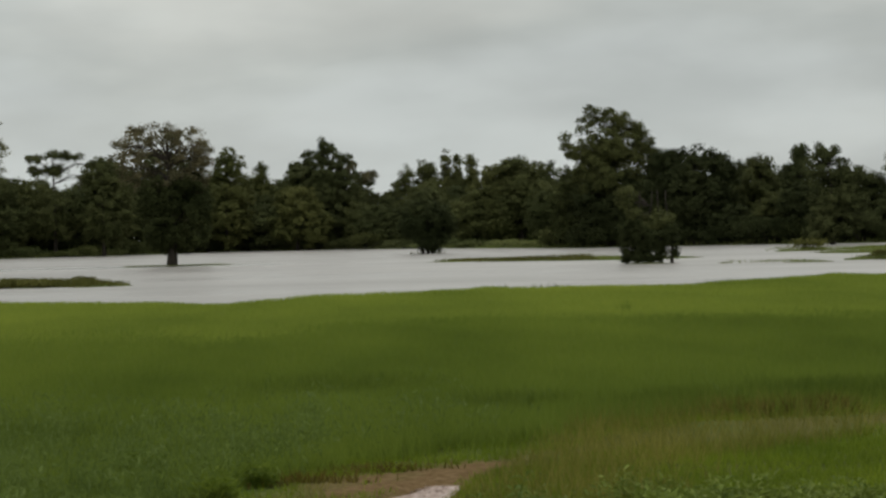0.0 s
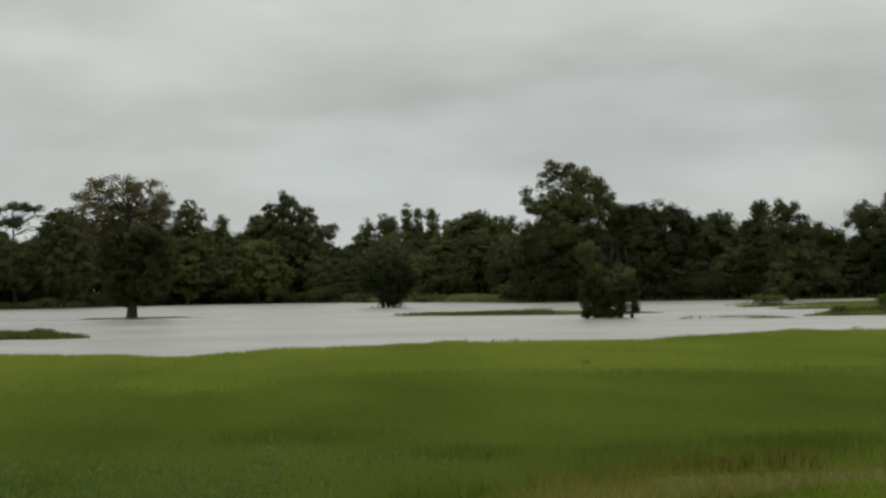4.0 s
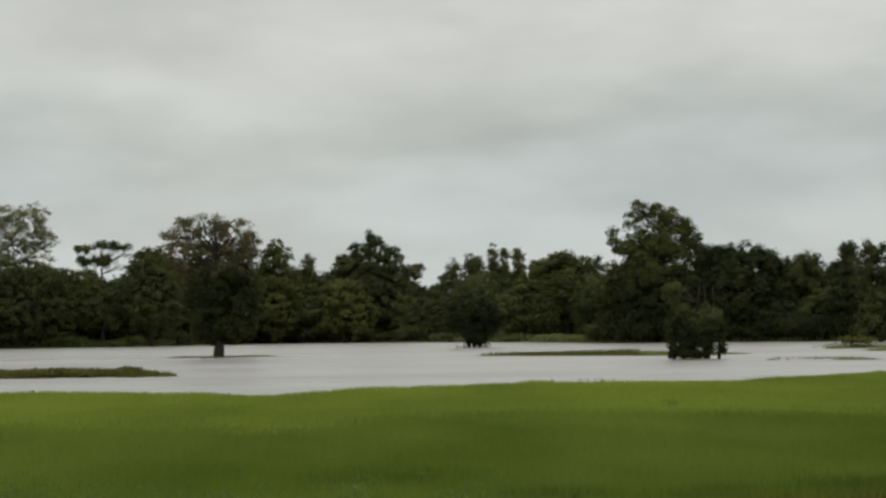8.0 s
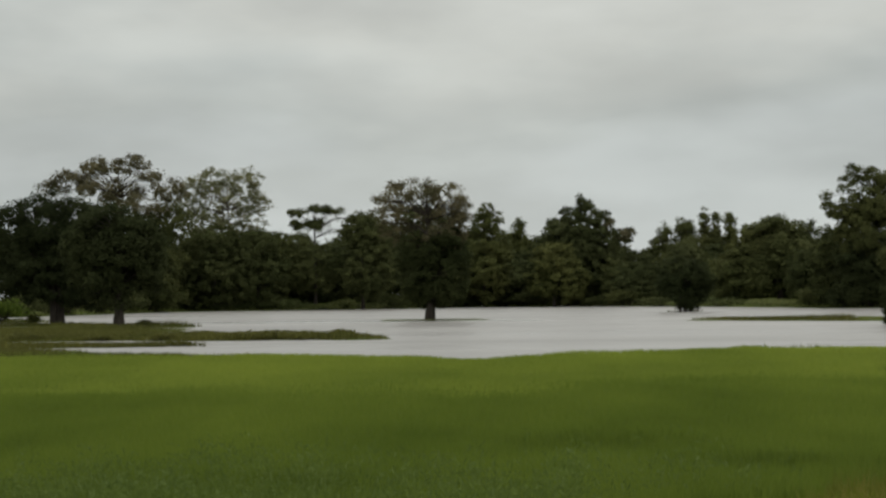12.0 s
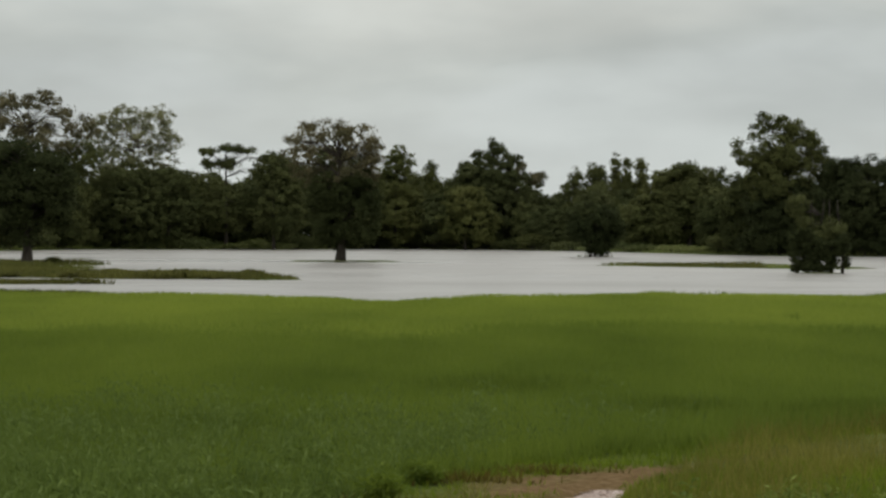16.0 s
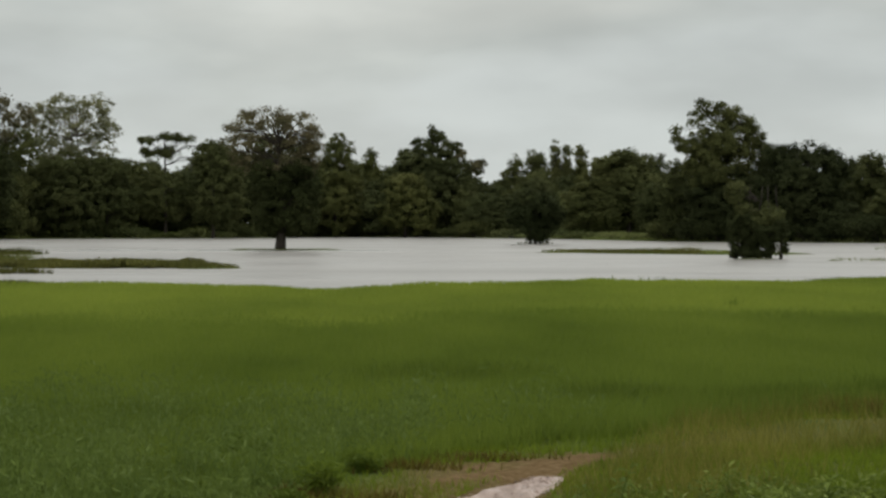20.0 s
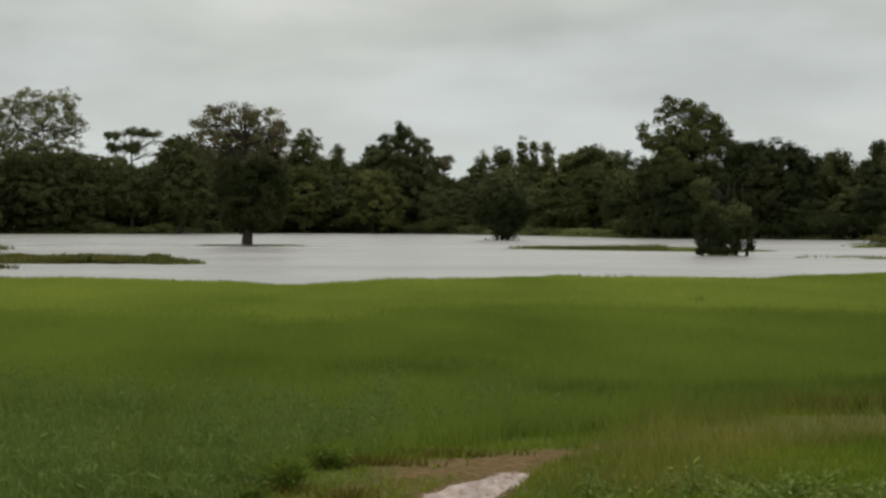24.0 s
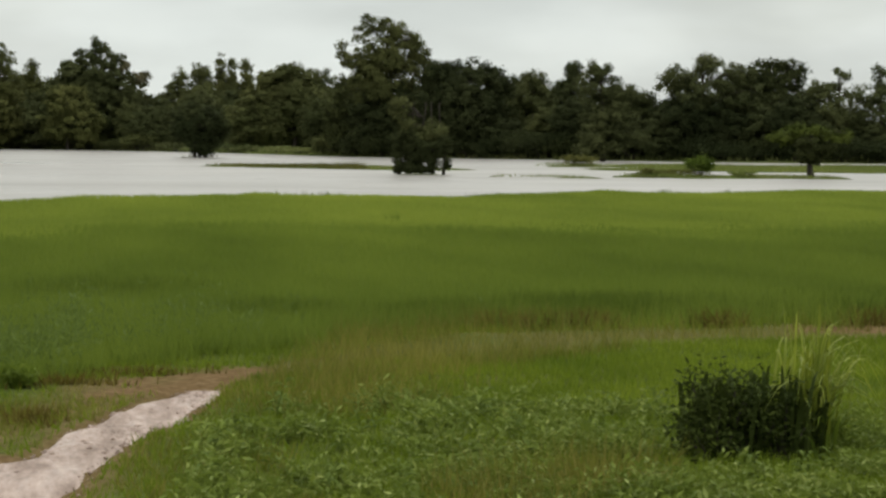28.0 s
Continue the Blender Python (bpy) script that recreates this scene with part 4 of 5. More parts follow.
def build_shrubs():
    shrub("shrub", "round green shrub on a grassy islet", 34.9, 120.6, 1.45, 1.25, 0.11, M_SHRUB, seed=1)
    shrub("shrub", "low shrub beside the islet grass", 37.4, 120.6, 1.5, 0.35, 0.13, M_SEDGE, seed=2)
    shrub("shrub", "low green mound of shrub in the flood", 39.2, 168.4, 2.6, 0.8, 0.2, M_ISLET, seed=3)
    shrub("shrub", "pale green shrub by the far water", -45.5, 186, 4.0, 2.2, 0.25, M_SHRUB, seed=5)
    shrub("shrub", "pale green shrub by the far water", -50.5, 189, 5.0, 2.6, 0.25, M_SHRUB, seed=6)
    for k, (x, y, w) in enumerate(((-15.8, 104, 1.4), (-13.3, 101.6, 1.8), (-11.2, 101.2, 1.5), (-9.3, 103, 1.2), (-17.3, 102.5, 1.6), (-12.3, 102.4, 1.6), (-20.5, 103.5, 2.0), (-24.5, 105.5, 2.4))):
        shrub("weed_clump", "dark clump of rough weeds on a grassy islet", x, y, w, 0.34 + 0.03 * (k % 3), 0.12, M_ISLET, category="plant", group="weed clumps on the islet", seed=200 + k)
    for k, (x, y, w) in enumerate(((33.0, 121.2, 1.6), (34.0, 121.4, 1.8), (32.2, 121.0, 1.2))):
        shrub("weed_clump", "dark clump of rough weeds at the end of an islet", x, y, w, 0.3 + 0.06 * k, 0.1, M_ISLET, category="plant", seed=260 + k)
    for k, (x, y, w, t) in enumerate(((-33.6, 159.5, 1.6, 0.9), (-36.4, 159.8, 1.4, 0.8), (-29.3, 147.4, 1.0, 0.6), (-26.3, 147.6, 1.2, 0.5))):
        shrub("weed_clump", "scrubby weeds round the foot of a tree", x, y, w, t, 0.12, M_ISLET, category="plant", seed=270 + k)
    shrub("shrub", "low olive shrub on the marshy shore", -24.6, 96.5, 2.6, 1.1, 0.14, M_ISLET, seed=280)
    for k, (x, y) in enumerate(DRIFT):
        shrub("drift_clump", "dark clump of drowned weeds showing above the flood", x, y, 0.9, 0.3, 0.1, M_ISLET, category="plant", seed=10 + k)
    for k, (x, y, w) in enumerate(((-4.7, 104.5, 0.9), (-1.0, 164, 1.6), (-3.2, 155, 1.2), (-10.6, 189, 2.0), (34.4, 176, 0.9), (32.6, 129.5, 0.6), (-0.8, 160, 1.2), (24.2, 123, 1.0), (25.6, 122.8, 1.4), (27.2, 122.6, 1.2), (31.8, 121.6, 1.3))):
        shrub("drift_weed", "low dark raft of drowned weeds on the flood", x, y, w, 0.12, 0.08, M_ISLET, category="plant", group="weed rafts on the flood", seed=230 + k)
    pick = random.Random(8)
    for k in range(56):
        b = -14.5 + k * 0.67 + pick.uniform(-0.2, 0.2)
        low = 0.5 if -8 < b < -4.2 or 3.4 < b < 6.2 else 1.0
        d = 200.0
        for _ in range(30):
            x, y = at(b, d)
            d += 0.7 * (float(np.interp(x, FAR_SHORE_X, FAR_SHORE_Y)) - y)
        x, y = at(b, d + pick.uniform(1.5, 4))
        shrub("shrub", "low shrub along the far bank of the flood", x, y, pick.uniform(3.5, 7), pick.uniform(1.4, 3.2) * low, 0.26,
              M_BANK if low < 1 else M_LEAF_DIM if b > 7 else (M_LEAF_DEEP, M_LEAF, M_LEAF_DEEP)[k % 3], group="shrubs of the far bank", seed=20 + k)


build_shrubs()

# ---- grass ----


def blades(name, label, x, y, tall, wide, mat, lean=0.35, category="grass"):
    """Many single blades as one sheet of growth."""
    n = len(x)
    z = height(x, y) - 0.01
    turn = rng.uniform(0, 2 * math.pi, n)
    side = np.stack([np.cos(turn), np.sin(turn), 0 * turn], 1) * (wide * 0.5)[:, None]
    base = np.stack([x, y, z], 1)
    drift = rng.normal(size=(n, 2)) * (lean * tall)[:, None]
    tip = base + np.stack([drift[:, 0], drift[:, 1], tall], 1)
    v = np.stack([base - side, base + side, tip], 1).reshape(-1, 3)
    ob = link_mesh(name, v, np.arange(n * 3), np.full(n, 3), mat)
    return tagged(ob, label, category, kind="stuff")


def scatter(n, r0, r1, b0, b1, power):
    """Places between two distances and bearings; a higher power draws them nearer."""
    u = rng.uniform(0, 1, n)
    k = 2 - power
    r = (r0 ** k + u * (r1 ** k - r0 ** k)) ** (1 / k)
    a = np.radians(rng.uniform(b0, b1, n))
    return r * np.sin(a), r * np.cos(a)


def thin(x, y, keep):
    return x[keep], y[keep]


def weed_zone(x, y):
    edge = np.interp(x, [-0.5, 0.6, 1.3, 3.0, 3.9, 5.0, 7.0], [11.0, 13.4, 15.4, 15.9, 15.1, 14.0, 12.8])
    left = np.interp(y, [9, 11.9, 13.9, 15.4, 16.9], [0.1, 0.8, 0.95, 1.2, 1.6])
    return (y < edge + 0.35 * wob(x, y, 2.0)) & (x > left)


def lawn_zone(x, y):
    return capsule(x, y, (3.7, 16.9), (7.6, 19.8), 1.0, 1.5) + 0.15 * wob(x, y, 1.5) > 0.0


def dry_zone(x, y):
    k = capsule(x, y, (1.6, 16.0), (4.6, 21.6), 1.1, 1.3)
    k = np.maximum(k, capsule(x, y, (3.4, 20.8), (12, 22.2), 0.9, 1.0))
    k = np.maximum(k, capsule(x, y, (0.9, 11.0), (0.95, 13.6), 0.55, 0.5))
    k = np.maximum(k, capsule(x, y, (-2.2, 11.2), (-1.0, 13.0), 0.6, 0.6))
    k = np.maximum(k, capsule(x, y, (2.4, 11.6), (3.2, 12.3), 0.5, 0.4))
    k = np.maximum(k, capsule(x, y, (-1.2, 14.0), (0.6, 16.8), 0.5, 0.6))
    return k + 0.25 * wob(x, y, 1.7) > 0.1


def herb_zone(x, y):
    right = np.interp(y, [11, 12.9, 13.8, 15.9, 17.5, 18.3, 20.2, 25], [-2.2, -1.7, -1.3, -0.6, -0.1, 0.2, 0.4, 0.2])
    return (x < right + 0.2 * wob(x, y, 1.5)) & (y < 23.5 + 2.5 * wob(x, y, 0.45) + 1.2 * wob(y, x, 1.3))


def meadow_end(x, y):
    return np.interp(x, [-14, -6, -1, 1, 5, 9, 12, 18], [41, 41, 40, 43.5, 46, 43, 42.5, 45]) + 1.3 * wob(x, y * 0.5, 0.4)


def islet_blades(x, y, label, mat):
    blades("islet_grass", label, x, y, (0.1 + 0.2 * rng.uniform(size=len(x))) * (1 + 0.7 * wob(x, y, 0.25)) * np.where(x > 20, 0.6, 1.0), 0.03 + 0.03 * rng.uniform(size=len(x)), mat)


def build_grass():
    global rng
    rng = np.random.default_rng(11)
    # meadow
    x, y = scatter(560000, 13, 52, -14.5, 21.5, 1.25)
    x, y = thin(x, y, ~(weed_zone(x, y) | lawn_zone(x, y) | on_path(x, y, 0.1)) & (y < meadow_end(x, y) + rng.normal(size=len(x)) * 2.2) & (y > np.interp(x, [-1.6, -0.3, 1, 3, 6, 12], [15.2, 17.4, 18.6, 21.2, 22.3, 22.4]) + 0.4 * wob(x, y, 1.3) + np.abs(rng.normal(size=len(x))) * np.interp(x, [0, 1.5, 3], [0.2, 0.5, 1.2])))
    d = np.hypot(x, y)
    patch = 1 + 0.28 * wob(x, y * 0.35, 0.5) + 0.15 * wob(x, y * 0.5, 1.1)
    blades("meadow_grass", "dense mid-green meadow grass", x, y, (0.13 + 0.1 * rng.uniform(size=len(x))) * patch, 0.006 + d * 0.0004, M_FIELD)
    # paler strip by the water
    x, y = scatter(420000, 38, 100, -15, 22, 1.0)
    edge = meadow_end(x, y)
    gap = shore_gap(x, y)
    x, y = thin(x, y, (y > edge + rng.normal(size=len(x)) * 2.2) & (gap < 0.3))
    d = np.hypot(x, y)
    blades("shore_grass", "yellow-green grass strip by the flood", x, y, 0.1 + 0.07 * rng.uniform(size=len(x)) + 0.06 * wob(x, y, 0.45), 0.01 + d * 0.0004, M_EDGE)
    # brownish sedge on the muddy shore
    x, y = scatter(30000, 66, 92, -15, -7, 1.0)
    gap = shore_gap(x, y)
    x, y = thin(x, y, (gap < 1.0) & (gap > np.interp(x, [-19, -13, -10.5], [-6, -4, -0.4]) + rng.normal(size=len(x)) * 0.9))
    blades("shore_sedge", "brownish sedge on the muddy edge of the flood", x, y, 0.12 + 0.1 * rng.uniform(size=len(x)), 0.03 + 0.02 * rng.uniform(size=len(x)), M_ISLET)
    # darker lip of tufts where the field meets the water
    x, y = scatter(90000, 64, 98, -14, 22, 1.0)
    gap = shore_gap(x, y)
    lump = wob(x, y * 0.2, 0.6) + 0.6 * wob(x + 7, y * 0.2, 1.7)
    for a, b in ((7.0, 9.6), (13.2, 15.0), (16.0, 18.5), (21.5, 24.5)):
        lump = np.where((x > a) & (x < b), lump + 1.0, lump)
    keep = (gap < 0.4) & (gap > -0.7) & (lump + rng.normal(size=len(x)) * 0.3 > 0.35)
    lump = lump[keep]
    x, y = thin(x, y, keep)
    blades("shore_tufts", "darker grass tufts along the water's edge", x, y, (0.12 + 0.12 * rng.uniform(size=len(x))) * np.clip(0.6 + 0.4 * lump, 0.6, 1.4), 0.03 + 0.02 * rng.uniform(size=len(x)), M_TUSSOCK)
    # thin dry growth along the track
    x, y = scatter(120000, 8, 27, -9, 24, 1.0)
    x, y = thin(x, y, dry_zone(x, y) & (soil_strip(x, y) < 0.15) & (~lawn_zone(x, y) | (rng.uniform(size=len(x)) < 0.1)) & ~on_path(x, y, 0.02) & ~(capsule(x, y, (-1.05, 13.15), (-0.3, 12.95), 0.45, 0.4) > 0) & ~((track_distance(x, y) < np.interp(x, [2.5, 4.0], [0.35, 0.95])) & (rng.uniform(size=len(x)) < np.interp(x, [0.1, 0.4, 1.3, 2, 3.2, 4], [0.3, 0.94, 0.94, 0.3, 0.3, 0.7]))))
    blades("dry_grass", "thin straw-coloured grass along the track", x, y, (0.1 + 0.24 * rng.uniform(size=len(x)) ** 2) * np.interp(x, [1.2, 2.2], [0.35, 1.0]), 0.006 + 0.005 * rng.uniform(size=len(x)), M_DRY)
    # short turf
    x, y = scatter(260000, 7, 27, -12, 25, 1.0)
    x, y = thin(x, y, (lawn_zone(x, y) | (~herb_zone(x, y) & (rng.uniform(size=len(x)) < 0.6))) & ~on_path(x, y, 0.05) & (soil_strip(x, y) < 0.2) & ((x < 0.1) | (track_distance(x, y) > np.interp(x, [2.5, 4.0], [0.22, 0.8]) + 0.12 * wob(x, y, 4.0))) & ((np.hypot((x - 3.1) * 0.8, y - 12.3) > 0.4)) & ((x > 0.5) | (y > 17.5) | (rng.uniform(size=len(x)) < 0.45)))
    blades("short_grass", "short bright green turf", x, y, (0.05 + 0.06 * rng.uniform(size=len(x))) * np.interp(x, [1.2, 2.0], [0.75, 1.0]), 0.010 + 0.006 * rng.uniform(size=len(x)), M_LAWN)
    # a lone weed standing above the far meadow
    x, y = 7.6 + 0.1 * rng.normal(size=45), 50.6 + 0.1 * rng.normal(size=45)
    blades("lone_weed", "single taller weed standing above the meadow", x, y, 0.2 + 0.2 * rng.uniform(size=45), np.full(45, 0.014), M_FIELD, lean=0.25)
    # rusty growth along the far side of the track and on the low bank
    spots = [(0.1, 17.25, 0.25, 0.1), (0.7, 18.0, 0.25, 0.1), (-0.55, 15.9, 0.12, 0.15), (-0.9, 14.4, 0.1, 0.2), (4.35, 22.3, 0.12, 0.1), (4.7, 22.25, 0.14, 0.1), (5.1, 22.3, 0.14, 0.1), (5.5, 22.5, 0.12, 0.1), (6.8, 22.6, 0.14, 0.1), (8.5, 22.5, 0.2, 0.15), (8.9, 22.6, 0.25, 0.2), (9.4, 22.6, 0.3, 0.2), (-0.1, 15.4, 0.1, 0.2)]
    m = 260
    x = np.concatenate([rng.normal(size=m) * w + cx for cx, cy, w, dd in spots])
    y = np.concatenate([rng.normal(size=m) * dd + cy for cx, cy, w, dd in spots])
    x, y = thin(x, y, ~on_path(x, y, 0.03))
    blades("rusty_sedge", "rust-brown sedge along the track", x, y, 0.05 + np.where(x > 2, 0.2, 0.07) * rng.uniform(size=len(x)), 0.012 + 0.01 * rng.uniform(size=len(x)), M_RUST, lean=0.5)
    # darker tussocks
    spots = [(2.4, 23.6, 0.4), (5.2, 23.6, 0.6), (8.4, 23.4, 0.7), (7.0, 24.5, 0.9), (-2.6, 21.0, 0.5), (4.0, 23.2, 0.35), (0.8, 27, 0.6), (9.8, 25.0, 0.8), (6.0, 24.0, 0.5)]
    m = 1500
    x = np.concatenate([rng.normal(size=m) * w * 0.9 + cx for cx, cy, w in spots])
    y = np.concatenate([rng.normal(size=m) * w * 0.6 + cy for cx, cy, w in spots])
    blades("tussock_grass", "darker green tussocks in the meadow", x, y, 0.16 + 0.14 * rng.uniform(size=len(x)), 0.012 + 0.008 * rng.uniform(size=len(x)), M_TUSSOCK)
    # islets and far bank
    xs, ys = [], []
    for a, b, ra, rb, h in ISLETS:
        m = int(150 * (math.hypot(b[0] - a[0], b[1] - a[1]) + ra) * (ra + rb) * 0.5) + 300
        t = rng.uniform(0, 1, m)
        w = ra + (rb - ra) * t
        xs.append(a[0] + t * (b[0] - a[0]) + rng.uniform(-1.1, 1.1, m) * w * 0.9)
        ys.append(a[1] + t * (b[1] - a[1]) + rng.uniform(-1.1, 1.1, m) * w)
    x, y = np.concatenate(xs), np.concatenate(ys)
    x, y = thin(x, y, height(x, y) > 0.0)
    x, y = thin(x, y, np.hypot(x + 8.7, (y - 171.5) * 0.5) > 4.5)
    x, y = thin(x, y, np.hypot(x - 20.5, y - 126.6) > 3.0)
    east = x > 20
    for keep, label, mat in ((~east, "rough olive grass on islets in the flood", M_ISLET), (east, "pale green grass on low islets in the flood", M_SEDGE)):
        islet_blades(*thin(x, y, keep), label, mat)
    a = np.radians(rng.uniform(-16, 24, 90000))
    d = rng.uniform(190, 345, 90000)
    x, y = d * np.sin(a), d * np.cos(a)
    k = y - np.interp(x, FAR_SHORE_X, FAR_SHORE_Y)
    x, y = thin(x, y, (k > 0) & (k < 14))
    blades("bank_grass", "rank green grass along the far bank", x, y, 0.3 + 0.4 * rng.uniform(size=len(x)), 0.12 + 0.1 * rng.uniform(size=len(x)), M_BANK)


build_grass()


def build_herbs():
    """Leafy growth: each plant is a short stem's worth of leaves."""
    global rng
    rng = np.random.default_rng(21)
    # taller bluish herbs left of the path
    x, y = scatter(11000, 11, 27, -14, 12, 1.2)
    x, y = thin(x, y, (herb_zone(x, y) | ((y > 18.5 + 0.9 * np.maximum(x, 0)) & (rng.uniform(size=len(x)) < np.clip(0.5 - 0.14 * x, 0.05, 0.5)))) & ~on_path(x, y, 0.15) & (rng.uniform(size=len(x)) < np.clip((25 - y) / 9, 0.0, 1) * np.clip(0.75 + 0.5 * wob(x, y, 0.8), 0.1, 1)))
    tall = (0.24 + 0.18 * rng.uniform(size=len(x))) * (1 + 0.3 * wob(x, y, 0.9) + 0.35 * wob(y, x, 2.6))
    per = 20
    z = height(x, y)
    h = rng.uniform(0.1, 1, (len(x), per))
    c = np.stack([x[:, None] + rng.normal(size=h.shape) * 0.07, y[:, None] + rng.normal(size=h.shape) * 0.07, z[:, None] + h * tall[:, None]], -1).reshape(-1, 3)
    ob = leaf_object("meadow_herbs", c, rng.uniform(0.04, 0.1, len(c)), M_HERB, flat=-1.2, slim=0.19)
    tagged(ob, "dense knee-high blue-green herbs beside the path", "herbs", kind="stuff")
    # broad-leaved weeds in the foreground
    x, y = scatter(9500, 8.5, 16.5, 0, 26, 1.0)
    lump = wob(x, y, 1.6) + 0.8 * wob(y, x, 4.0)
    x, y = thin(x, y, weed_zone(x, y) & (lump + rng.normal(size=len(x)) * 0.25 > 0.0) & (np.hypot((x - 3.1) * 0.8, y - 12.3) > 0.5) & (np.hypot(x - 2.66, y - 13.7) > 0.3))
    per = 18
    tall = (0.08 + 0.16 * rng.uniform(size=len(x)) ** 1.5) * np.clip(0.55 + 0.55 * (wob(x, y, 1.6) + 0.8 * wob(y, x, 4.0)) + 0.3 * wob(x, y, 2.3), 0.35, 1.7)
    h = rng.uniform(0.25, 1, (len(x), per))
    z = height(x, y)
    c = np.stack([x[:, None] + rng.normal(size=h.shape) * 0.06, y[:, None] + rng.normal(size=h.shape) * 0.06, z[:, None] + h * tall[:, None]], -1).reshape(-1, 3)
    ob = leaf_object("broadleaf_weeds", c, rng.uniform(0.03, 0.075, len(c)), M_WEED, flat=0.25, slim=0.32)
    tagged(ob, "low broad-leaved light green weeds", "weeds", kind="stuff")
    # dark bushy plant and the tall grass beside it
    shrub("bush", "olive-dark wispy bush among low weeds", 3.97, 13.0, 0.5, 0.74, 0.05, M_BUSH, category="bush", slim=0.3, seed=70, full=0.55)
    shrub("bush", "dark low leafy bush among low weeds", 3.93, 12.92, 0.46, 0.42, 0.05, M_BUSH, category="bush", slim=0.4, seed=73, full=0.7)
    shrub("bush", "dense blackish-green bush among low weeds", 4.16, 13.0, 0.42, 0.6, 0.05, M_BUSH, category="bush", slim=0.3, seed=72, full=0.6)
    shrub("bush", "low dark leafy bush under tall grass", 4.36, 12.95, 0.42, 0.5, 0.05, M_BUSH, category="bush", slim=0.3, seed=71, full=0.7)
    for k, (bx, by, w, t) in enumerate(((-0.5, 15.8, 0.36, 0.3), (-0.24, 17.15, 0.3, 0.2), (-1.15, 17.6, 0.5, 0.3), (-0.7, 15.15, 0.26, 0.16), (-1.3, 14.4, 0.25, 0.2))):
        shrub("herb_clump", "dark green clump of leafy herbs in the meadow", bx, by, w, t, 0.07, M_TUSSOCK, category="plant", slim=0.22, seed=80 + k)


build_herbs()


def ribbon(name, root, a, reach, rise, ox, oy, wide, drift, mat):
    """One arching blade: a folded ribbon from the tussock's foot to its drooping tip."""
    t = np.linspace(0, 1, 8)
    px = ox + math.cos(a) * reach * t ** 1.8 + drift * t
    py = oy + math.sin(a) * reach * t ** 1.8
    pz = rise * (t - (0.25 + 0.4 * reach / 0.42) * t ** 3.5)
    w = wide * np.sin(np.pi * np.clip(0.12 + 0.88 * t, 0, 1)) + 0.002
    sx, sy = -math.sin(a), math.cos(a)
    mid = np.stack([px, py, pz], 1)
    l = mid + np.stack([sx * w / 2, sy * w / 2, 0.25 * w], 1)
    r = mid - np.stack([sx * w / 2, sy * w / 2, -0.25 * w], 1)
    f, n = [], len(t)
    for i in range(n - 1):
        f += [i, i + 1, n + i + 1, n + i, n + i, n + i + 1, 2 * n + i + 1, 2 * n + i]
    link_mesh(name, np.concatenate([l, mid, r]), f, [4] * (2 * (n - 1)), mat, root, smooth=True)


def tussock_root(name, label, x, y):
    root = new(name)
    root.location = (x, y, float(height(np.array([x]), np.array([y]))[0]))
    return tagged(root, label, "grass")


def tall_grass_clump(x, y):
    """Arching blades with pale midribs, in a tussock."""
    global rng
    rng = np.random.default_rng(31)
    root = tussock_root("tall_grass_clump", "tall yellow-green tussock of arching grass blades", x, y)
    for k in range(190):
        low = k % 2 == 0
        a = rng.uniform(0, 2 * math.pi)
        reach, rise = (rng.uniform(0.1, 0.34), rng.uniform(0.25, 0.55)) if low else (rng.uniform(0.04, 0.2) if k % 4 == 1 else rng.uniform(0.05, 0.4), rng.uniform(0.6, 1.15) + (0.3 if k % 4 == 1 else 0))
        ox, oy = rng.normal(size=2) * (0.13 if low else 0.08)
        ribbon("blade", root, a, reach, rise, ox - (0.0 if low else 0.06), oy, 0.02 if low else 0.016, 0.0 if low else 0.06, M_TUSSOCK if low else M_REED)
    for k in range(22):
        left = k < 6
        a = rng.uniform(2.7, 3.6) if left else rng.uniform(-0.6, 0.6)
        ribbon("blade", root, a, rng.uniform(0.35, 0.6), rng.uniform(0.8, 1.0) if left else rng.uniform(0.8, 1.5), rng.normal() * 0.05, rng.normal() * 0.05, 0.02, 0.0, M_REED)


def dark_straps(x, y, count, seed):
    """Dark strap-like leaves standing among the bushes."""
    global rng
    rng = np.random.default_rng(seed)
    root = tussock_root("strap_leaf_clump", "dark green clump of upright strap leaves", x, y)
    for k in range(count):
        ribbon("blade", root, rng.uniform(0, 2 * math.pi), rng.uniform(0.05, 0.22), rng.uniform(0.5, 0.85), *(rng.normal(size=2) * 0.08), rng.uniform(0.02, 0.035), 0.0, M_BUSH)


tall_grass_clump(4.58, 13.1)
dark_straps(4.43, 12.95, 45, 32)
dark_straps(4.17, 12.98, 44, 33)
dark_straps(3.96, 13.0, 34, 34)


def stone_mesh(name, seed):
    """A flattish, chipped lump of pale grit about one metre across, to be scaled."""
    bm = bmesh.new()
    bmesh.ops.create_icosphere(bm, subdivisions=1, radius=0.5)
    pick = random.Random(seed)
    for v in bm.verts:
        v.co *= pick.uniform(0.75, 1.15)
        v.co.z = max(v.co.z * 0.55, -0.2)
    me = bpy.data.meshes.new(name)
    bm.to_mesh(me)
    bm.free()
    me.materials.append(M_STONE)
    return me


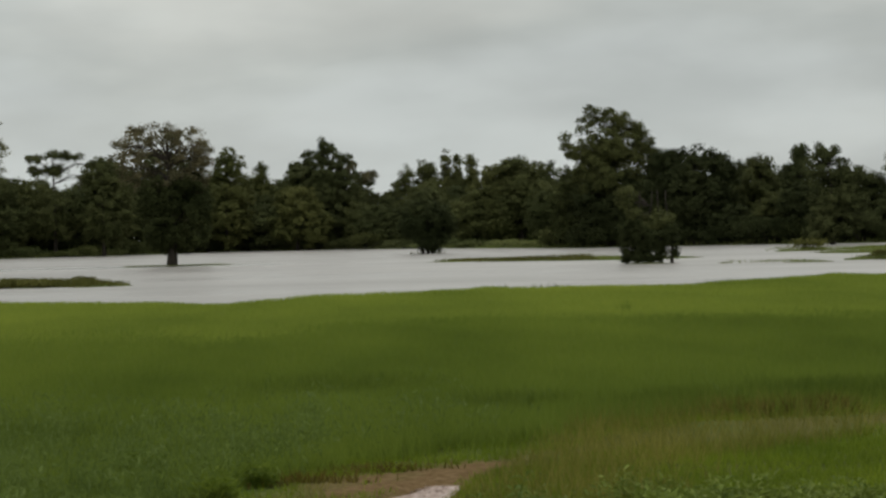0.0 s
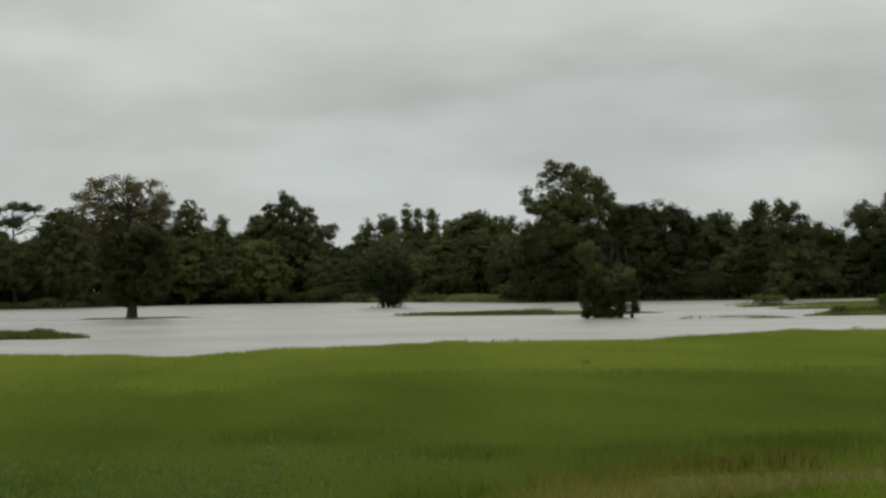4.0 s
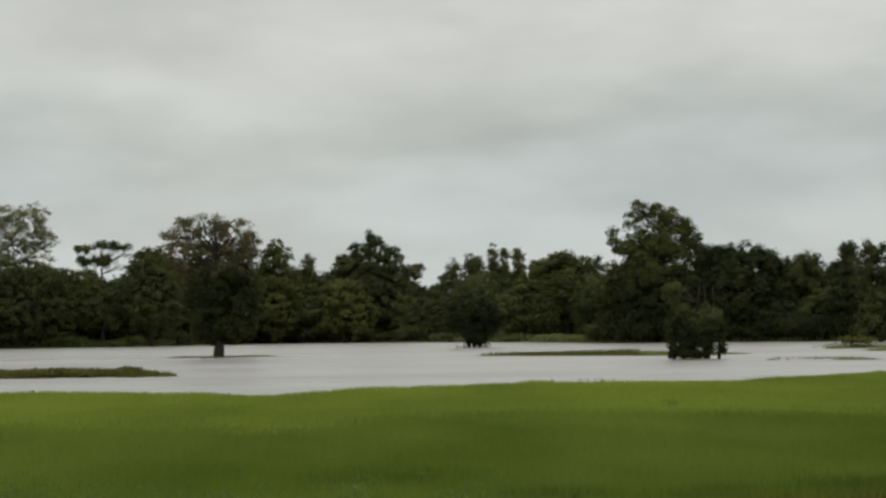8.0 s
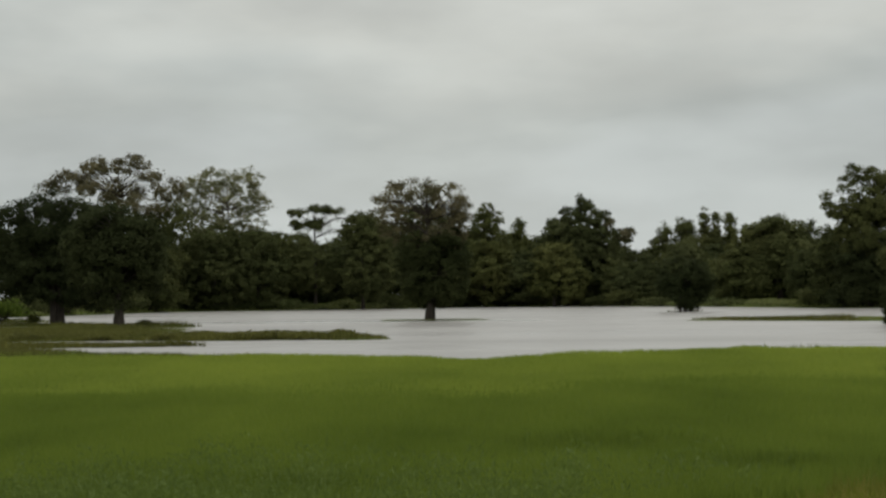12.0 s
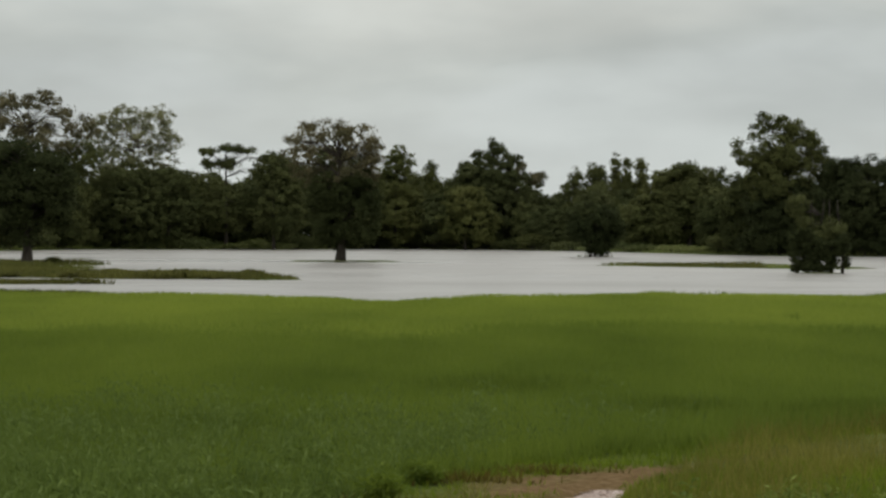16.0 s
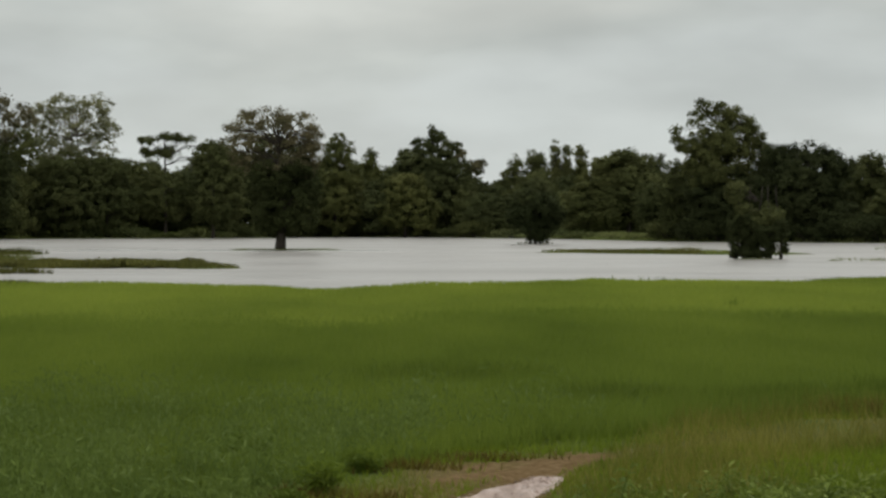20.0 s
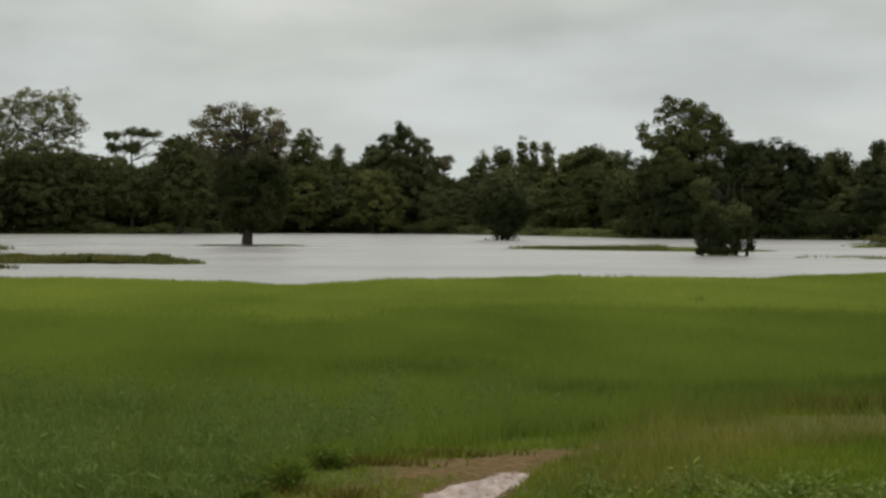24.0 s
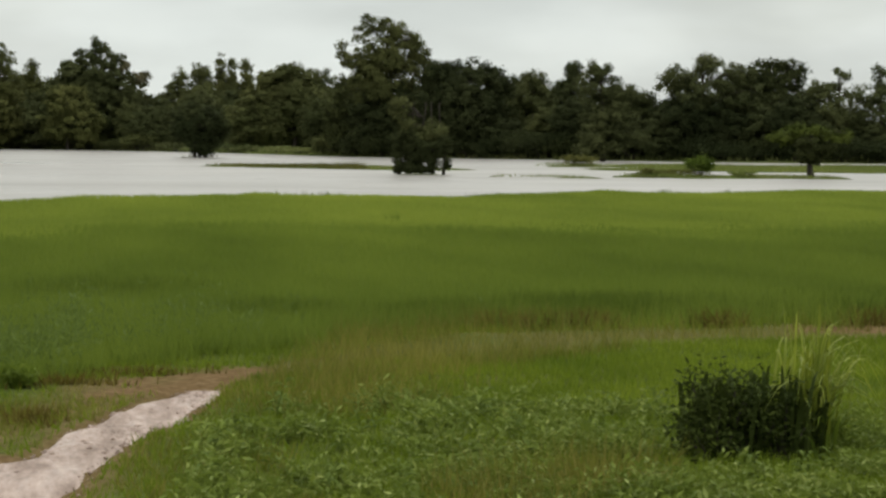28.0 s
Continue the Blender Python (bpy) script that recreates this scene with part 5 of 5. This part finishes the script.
def build_stones():
    """Pale stones washed out beside the footpath."""
    shapes = [stone_mesh("stone", k) for k in range(5)]
    pick = random.Random(12)
    spots = []
    while len(spots) < 60:
        u = pick.uniform(0, 1)
        x, y = -0.95 + 0.62 * u + pick.gauss(0, 0.06), 13.55 - 0.3 * u + pick.gauss(0, 0.17)
        spots.append((x, y, pick.uniform(0.03, 0.1)))
    for k in range(16):
        spots.append((-1.0 + 0.42 * pick.random(), 11.85 + 0.3 * pick.random(), pick.uniform(0.04, 0.1)))
    for x, y, size in spots:
        ob = new("stone", pick.choice(shapes))
        z = float(height(np.array([x]), np.array([y]))[0])
        ob.matrix_world = pose(x, y, z + 0.05 * size, 0, 0, pick.uniform(0, 360)) @ Matrix.Diagonal((size * pick.uniform(0.9, 1.7), size, size * 0.9, 1))
        tagged(ob, "pale pinkish stone washed out beside the footpath", "stone", "washed-out stones")


build_stones()


def weed_plant(x, y, tall, seed):
    """A broad-leaved weed: a stem with arching lance-shaped leaves."""
    pick = random.Random(seed)
    root = new("weed_plant")
    tagged(root, "leafy light green weed in rough low growth", "weed", "leafy weeds by the path")
    lean = (pick.gauss(0, 0.1), pick.gauss(0, 0.1))
    line = np.array([(lean[0] * tall * k ** 2, lean[1] * tall * k ** 2, tall * k) for k in (0, 0.35, 0.7, 1.0)])
    link_mesh("stem", *tubes([(line, np.array([0.006, 0.005, 0.004, 0.002]))], 5), M_TUSSOCK, root, smooth=True)
    for k in range(11):
        up = 0.15 + 0.85 * k / 10
        turn = k * 2.4 + pick.uniform(-0.4, 0.4)
        long = pick.uniform(0.1, 0.17) * (1.15 - 0.5 * up)
        t = np.linspace(0, 1, 5)
        out, rise = long * t, long * (pick.uniform(0.35, 0.9) * t - pick.uniform(0.5, 0.95) * t ** 2)
        w = 0.3 * long * np.sin(np.pi * np.clip(t * 0.92 + 0.06, 0, 1))
        mid = np.stack([np.cos(turn) * out, np.sin(turn) * out, rise], 1) + (lean[0] * tall * up ** 2, lean[1] * tall * up ** 2, tall * up)
        side = np.stack([-np.sin(turn) * w / 2, np.cos(turn) * w / 2, 0.3 * w], 1)
        v = np.concatenate([mid + side, mid, mid + side * (-1, -1, 1)])
        f = []
        for i in range(4):
            f += [i, i + 1, 6 + i, 5 + i, 5 + i, 6 + i, 11 + i, 10 + i]
        link_mesh("leaf", v, f, [4] * 8, M_PLANT, root, smooth=True)
    root.matrix_basis = pose(x, y, float(height(np.array([x]), np.array([y]))[0]))
    return root


def build_weed_plants():
    masters = [weed_plant(1.15, 14.1, 0.22, 1), weed_plant(1.5, 14.9, 0.26, 2), weed_plant(2.9, 15.0, 0.2, 3)]
    pick = random.Random(44)
    for k in range(84):
        for _ in range(40):
            x, y = pick.uniform(0.8, 6.2), pick.uniform(11.6, 15.6)
            if bool(weed_zone(np.array([x]), np.array([y]))[0]) and not bool(on_path(np.array([x]), np.array([y]), 0.1)[0]) and math.hypot(x - 4.1, y - 12.95) > 0.65 and math.hypot(x - 3.1, y - 12.3) > 0.5:
                break
        z = float(height(np.array([x]), np.array([y]))[0])
        copy_thing(masters[k % 3], pose(x, y, z, pick.gauss(0, 8), pick.gauss(0, 8), pick.uniform(0, 360)) @ Matrix.Scale(pick.uniform(0.45, 0.85), 4))


build_weed_plants()


def build_pebbles():
    """Loose grit on the path and along its edges."""
    global rng
    rng = np.random.default_rng(41)
    n = 1500
    y = rng.uniform(9.5, 16.9, n)
    left, right = np.interp(y, PATH_Y, PATH_LEFT), np.interp(y, PATH_Y, PATH_RIGHT)
    u = rng.uniform(-0.03, 1.04, n)
    x = left + u * (right - left)
    size = rng.uniform(0.005, 0.013, n) * np.where(rng.uniform(size=n) < 0.04, 1.8, 1)
    z = height(x, y) + 0.015 + size * 0.2
    shape = np.array([(1, 0, 0), (0, 1, 0), (-1, 0, 0), (0, -1, 0), (0, 0, 0.7), (0, 0, -0.7)])
    v = np.stack([x, y, z], 1)[:, None] + shape * (size[:, None, None] * rng.uniform(0.6, 1.3, (n, 6, 1)))
    f = np.array([0, 1, 4, 1, 2, 4, 2, 3, 4, 3, 0, 4, 1, 0, 5, 2, 1, 5, 3, 2, 5, 0, 3, 5])
    idx = (np.arange(n)[:, None] * 6 + f).ravel()
    ob = link_mesh("path_grit", v.reshape(-1, 3), idx, np.full(n * 8, 3), M_PATH)
    tagged(ob, "loose pale grit scattered over the footpath", "gravel", kind="stuff")


build_pebbles()
